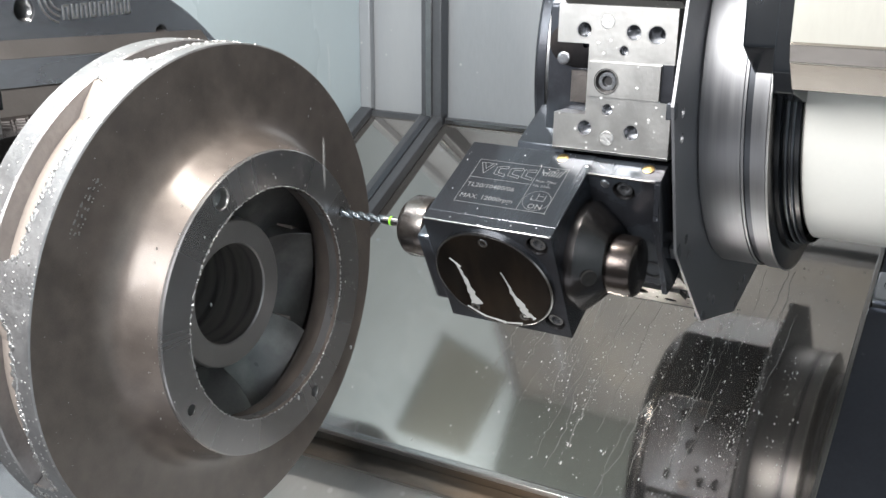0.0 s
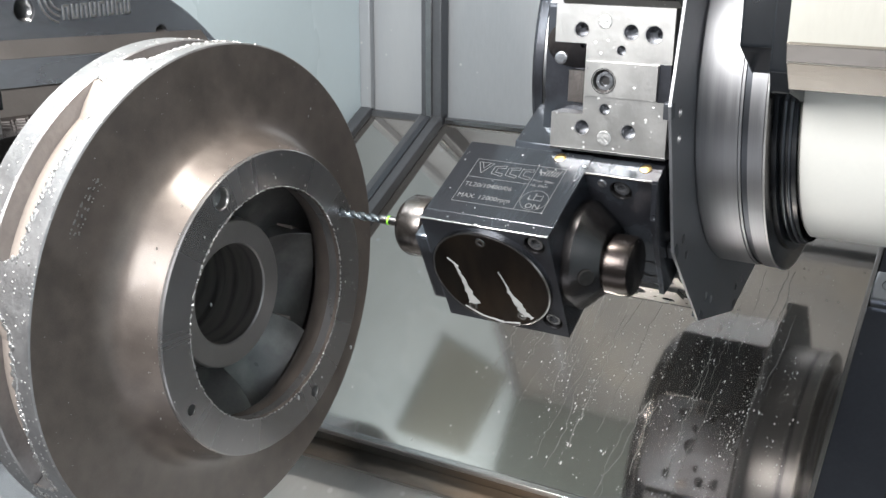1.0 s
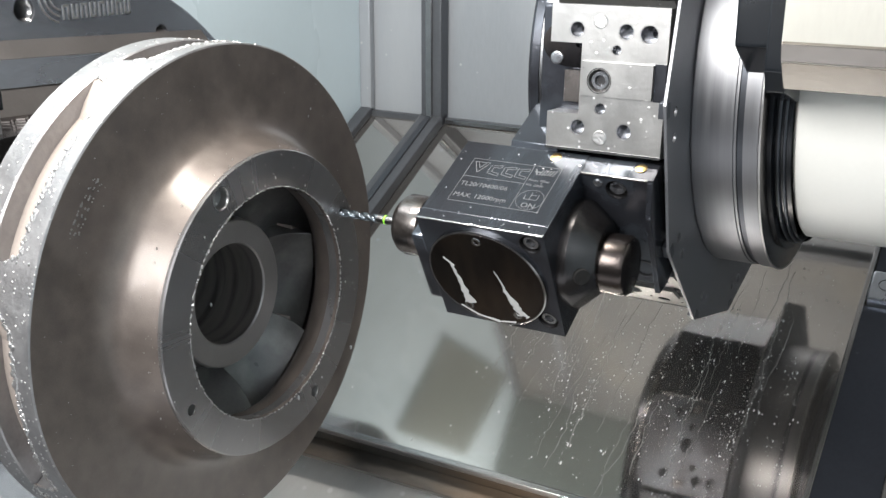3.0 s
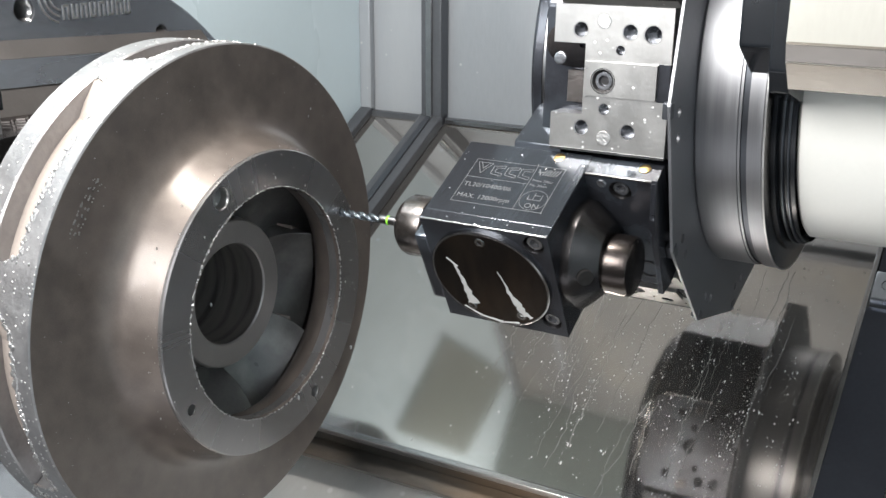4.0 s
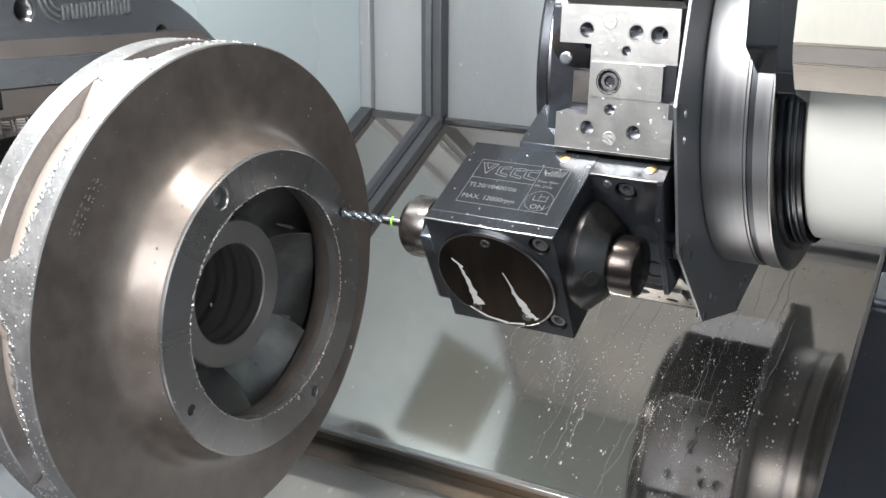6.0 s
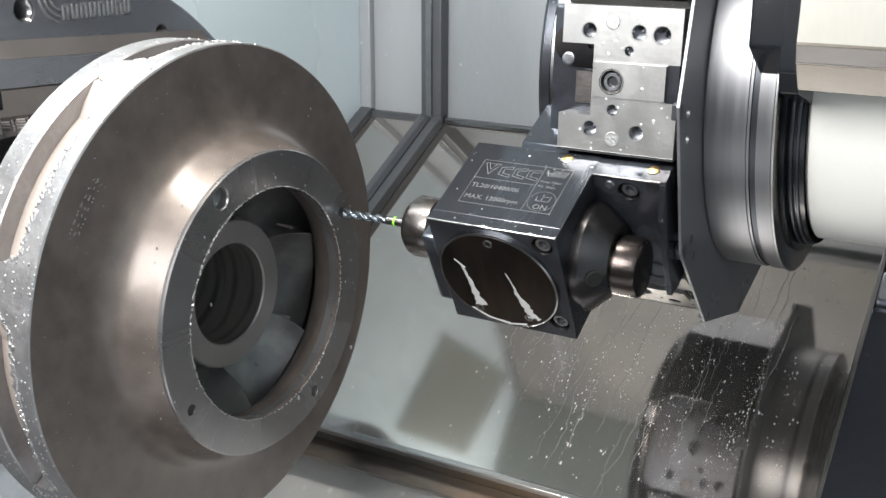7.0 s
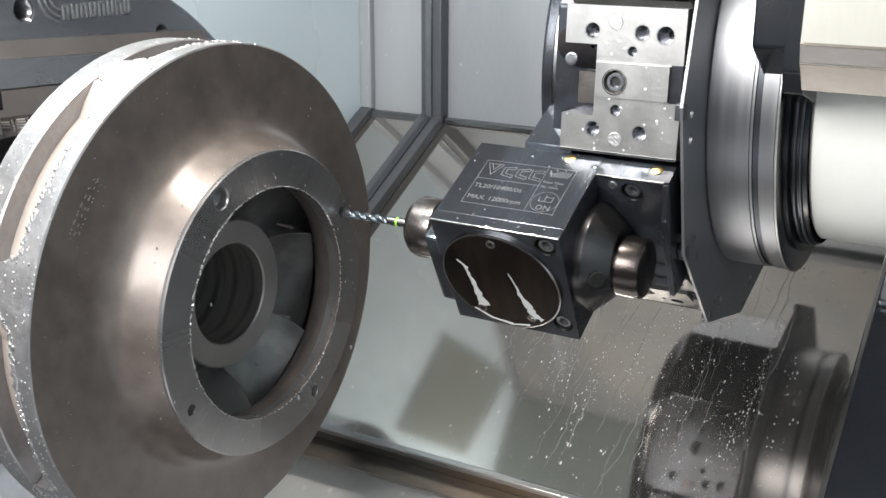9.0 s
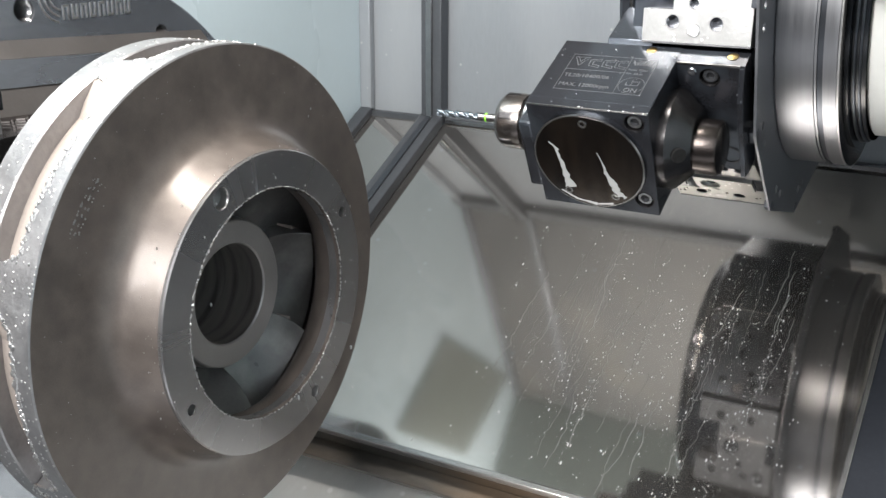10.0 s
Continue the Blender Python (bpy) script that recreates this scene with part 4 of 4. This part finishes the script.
        r = 0.0002 + 0.0008 * rng.random() ** 4
        if k == 0:
            p = (rng.uniform(HX0, HX1), HU0 - 0.0002 + rng.uniform(0, 0.004), HW0 - r * 0.3)
        elif k == 1:
            p = (rng.uniform(HX0, HX1), HU0 + rng.uniform(-0.0003, 0.0012), HW1 + 0.0001)
        elif k == 2:
            p = (rng.uniform(HX0, 0.28), rng.uniform(0.135, 0.159), HW1 + 0.0001)
        else:
            p = (rng.uniform(HX0, HX1), rng.uniform(HU0, 0.15), HW1 + 0.0001)
            r *= 0.6
        bmesh.ops.create_icosphere(bm, subdivisions=1, radius=1, matrix=Matrix.Translation(p) @ Matrix.Diagonal((r * rng.uniform(0.8, 1.8), r, r * 0.7, 1)))
    tagged(part("coolant_bead", bm, BURR, t, "bright coolant beads"), kind="stuff")
    # rear spindle end: cone and knob on the drill's axis
    at = (0, AX_U, 0)
    back = (0, AX_U, -0.0010)
    cone = part("rear_cone", a_turn([(HX1, 0.0425), (0.2345, 0.0425), (0.2365, 0.0412), (0.2510, 0.0275), (0.2520, 0.0262), (0.2520, 0.02)], seg=8 * 9, at=back), DUSKY, t, "dark turned steel cone")
    # no hole is cut: a black disc paints the shade inside it
    part("cone_hole_shade", a_turn([(-0.004, 0.0062), (0.0018, 0.0062), (0.0019, 0)], seg=20, at=(0.2446, AX_U - 0.0325, 0.0087), along=(0.70, -0.68, 0.20)), HOLE_SHADE, cone, "black disc for the shade inside a wrench hole")
    back = (0, AX_U, -0.0060)
    part("rear_knob", a_turn([(0.2490, 0.0225), (0.2505, 0.0235), (0.2680, 0.0235), (0.2705, 0.0222), (0.2715, 0.0200), (0.2715, 0)], seg=72, at=back), BROWN_STEEL, t, "bronze-brown steel knob")
    # front side: seat plate and collar
    part("seat_plate", a_box(0.1080, HX0, 0.0700, 0.150, -0.0360, 0.034, bevel=0.003), BLACK, t, "black nozzle plate")
    part("front_collar", a_turn([(0.0930, 0.0195), (0.1010, 0.0195), (0.1010, 0.0300), (0.1080, 0.0310), (0.1216, 0.0310)], seg=64, at=at), STEEL, t, "bright steel spindle collar")
    part("coolant_nozzle", a_turn([(0, 0), (0.006, 0.004), (0.007, 0.0075), (-0.004, 0.0085)], seg=24, at=(0.1190, 0.150, 0.040), along=(-1, 0.1, 0.5)), STEEL, t, "small coolant nozzle")
    # collet nut with its drill, turning
    nx = 0.0685
    nut = part("collet_nut", a_turn([(nx, 0.0), (nx, 0.0165), (nx + 0.001, 0.0205), (nx + 0.005, 0.0242), (nx + 0.0072, 0.0250), (nx + 0.0225, 0.0254), (nx + 0.0260, 0.0250), (nx + 0.0265, 0.0235), (nx + 0.0265, 0.019)], seg=72), NUTSTEEL, t, "slotted steel collet nut")
    nut.location = at
    # slots are not cut: dark blocks in the surface paint their shade
    for i in range(6):
        bm = a_box(nx + 0.0065, nx + 0.0195, -0.0036, 0.0036, 0.0225, 0.0256, bevel=0.0011)
        s = part("nut_slot_shade", bm, DUSKY, nut, "dark block for the shade in a wrench slot")
        s.matrix_local = pose(0, 0, 0, 60 * i + 18)
    part("collet", a_turn([(nx, 0.0130), (nx - 0.0012, 0.0125), (nx - 0.0015, 0.0040)], seg=32), STEEL, nut)
    # drill: two helical flutes
    bm = bmesh.new()
    r, n_s, n_l = 0.0036, 28, 110
    rows = []
    for j in range(n_l + 1):
        x = -0.0005 + 0.0450 * j / n_l
        tw = 2 * math.pi * x / 0.0215
        ring = []
        for i in range(n_s):
            a = 2 * math.pi * i / n_s
            fl = max(0.0, math.cos(2 * (a - tw)) - 0.15) / 0.85
            rr = r * (1 - 0.50 * fl ** 0.7) * (1.0 if x < 0.040 else 1.0)
            if x > 0.040:
                k = (x - 0.040) / 0.0045
                rr = rr * (1 - k) + r * k
            ring.append(bm.verts.new((x, rr * math.cos(a), rr * math.sin(a))))
        rows.append(ring)
    tip = bm.verts.new((-0.0018, 0, 0))
    for p, q in zip(rows, rows[1:]):
        for i in range(n_s):
            j = (i + 1) % n_s
            bm.faces.new((p[i], p[j], q[j], q[i]))
    for i in range(n_s):
        bm.faces.new((tip, rows[0][i], rows[0][(i + 1) % n_s]))
    part("drill", bm, CARBIDE, nut, "blue-grey coated twist drill", smooth=50)
    part("drill_shank", a_turn([(0.0440, 0.0), (0.0442, 0.0039), (0.0690, 0.0039)], seg=28), STEEL, nut, "bright drill shank")
    part("colour_ring", a_turn([(0.0508, 0.00395), (0.0508, 0.0041), (0.0526, 0.0041), (0.0526, 0.00395)], seg=28), GREEN, nut, "bright green ring")
    return t, nut


HOLDER, NUT = tool_holder()


# ---- falling coolant ----
def drip(length, r):
    bm = bmesh.new()
    revolve(bm, [(0, 0), (length * 0.2, r * 0.8), (length * 0.8, r), (length, 0)], 10, (0, 0, 0), (0, 0, 1))
    t = part("coolant_drip", bm, WATER, None)
    return tagged(t, "thin falling streak of milky coolant", "drip", "falling drips")


DRIPS = [(drip(0.030, 0.0020), 2.0, 0.012, 0.0600, 0.168), (drip(0.012, 0.0014), 0.0, 0.012, 0.0600, 0.099), (drip(0.005, 0.0012), 0.0, 0.012, 0.0710, 0.177), (drip(0.012, 0.0014), 5.5, 0.012, 0.0600, 0.101), (drip(0.016, 0.0012), 5.5, 0.012, 0.0740, 0.199)]


# ---- slide cover on the carriage ----
def slide_cover():
    t = thing("slide_cover", "dark blue-grey steel slide cover beside the wet bed sheet", "slide cover", SLOPE)
    part("cover_top", a_box(0.394, 1.15, -0.12, 0.396, BED_W + 0.002, BED_W + 0.012, bevel=0.001), SLIDE, t, "dark blue-grey sheet")
    part("wiper_edge", a_box(0.3890, 0.3945, -0.12, 0.60, BED_W + 0.0008, BED_W + 0.013, bevel=0.001), STEEL, t, "grey wiper strip")
    part("wiper_rail", a_box(0.452, 0.470, -0.12, 0.395, BED_W + 0.011, BED_W + 0.020, bevel=0.002), STEEL, t, "wet grey rail with chips")
    part("end_block", a_box(0.396, 0.60, 0.398, 0.440, BED_W + 0.002, BED_W + 0.022, bevel=0.002), CHUCK, t, "grey end block")
    socket_bolt(t, (0.412, 0.420, BED_W + 0.0225), (0, 0, 1), 0.0060)
    part("rear_cover", a_box(0.396, 1.15, 0.442, 0.62, BED_W + 0.002, BED_W + 0.014, bevel=0.001), SLIDE, t)
    return t


COVER_SLIDE = slide_cover()


# ---- what moves ----
# carriage travel along the spindle (mm) and cross travel up the slant (mm)
TRAVEL = [(0.0, 0.0, 0), (0.5, -1.0, 0), (1.0, -2.1, 0), (1.5, -3.3, 0), (2.0, -4.4, 0), (2.5, -5.3, 0), (2.7, -5.7, 0), (2.85, -5.75, 0), (3.8, -3.3, 0), (4.0, -2.75, 0),
          (4.5, -1.45, 0), (5.0, -0.5, 0), (5.5, 0.7, 0), (5.7, 1.15, 0), (6.8, 3.55, 0), (7.0, 4.0, 0), (7.5, 4.95, 0), (8.0, 6.1, 0), (8.5, 6.4, 0), (9.0, 6.4, 0),
          (9.4, 6.5, 0), (9.5, 8.4, 0), (9.6, 21.0, 0), (9.7, 21.0, 15), (9.8, 21.0, 74), (9.9, 21.0, 117), (9.967, 21.2, 150), (10.0, 21.2, 150)]


def motions():
    rows, slide = [], []
    for t, dx, du in TRAVEL:
        dx, du = dx / 1000, du / 1000
        rows.append((t, pose(dx, du * CS, du * SN, SL)))
        slide.append((t, pose(dx, 0, 0, SL)))
    walk(TURRET, rows)
    walk(HOLDER, rows)
    walk(COVER_SLIDE, slide)
    spin, a, k = [], 0.0, 0
    for k in range(101):
        t = k / 10
        spin.append((t, pose(0, AX_U, 0, a)))
        a += 84.0 if t < 9.3 else (84.0 * max(0.0, (9.8 - t) / 0.5) ** 1.0)
    walk(NUT, spin)
    for ob, when, x, y, z in DRIPS:
        fall, top, low = [], 0.874, -0.41
        for k in range(101):
            t = k / 10
            fall.append((t, pose(x, y, min(top, max(low, z - 2.6 * (t - when))))))
        walk(ob, fall)


motions()
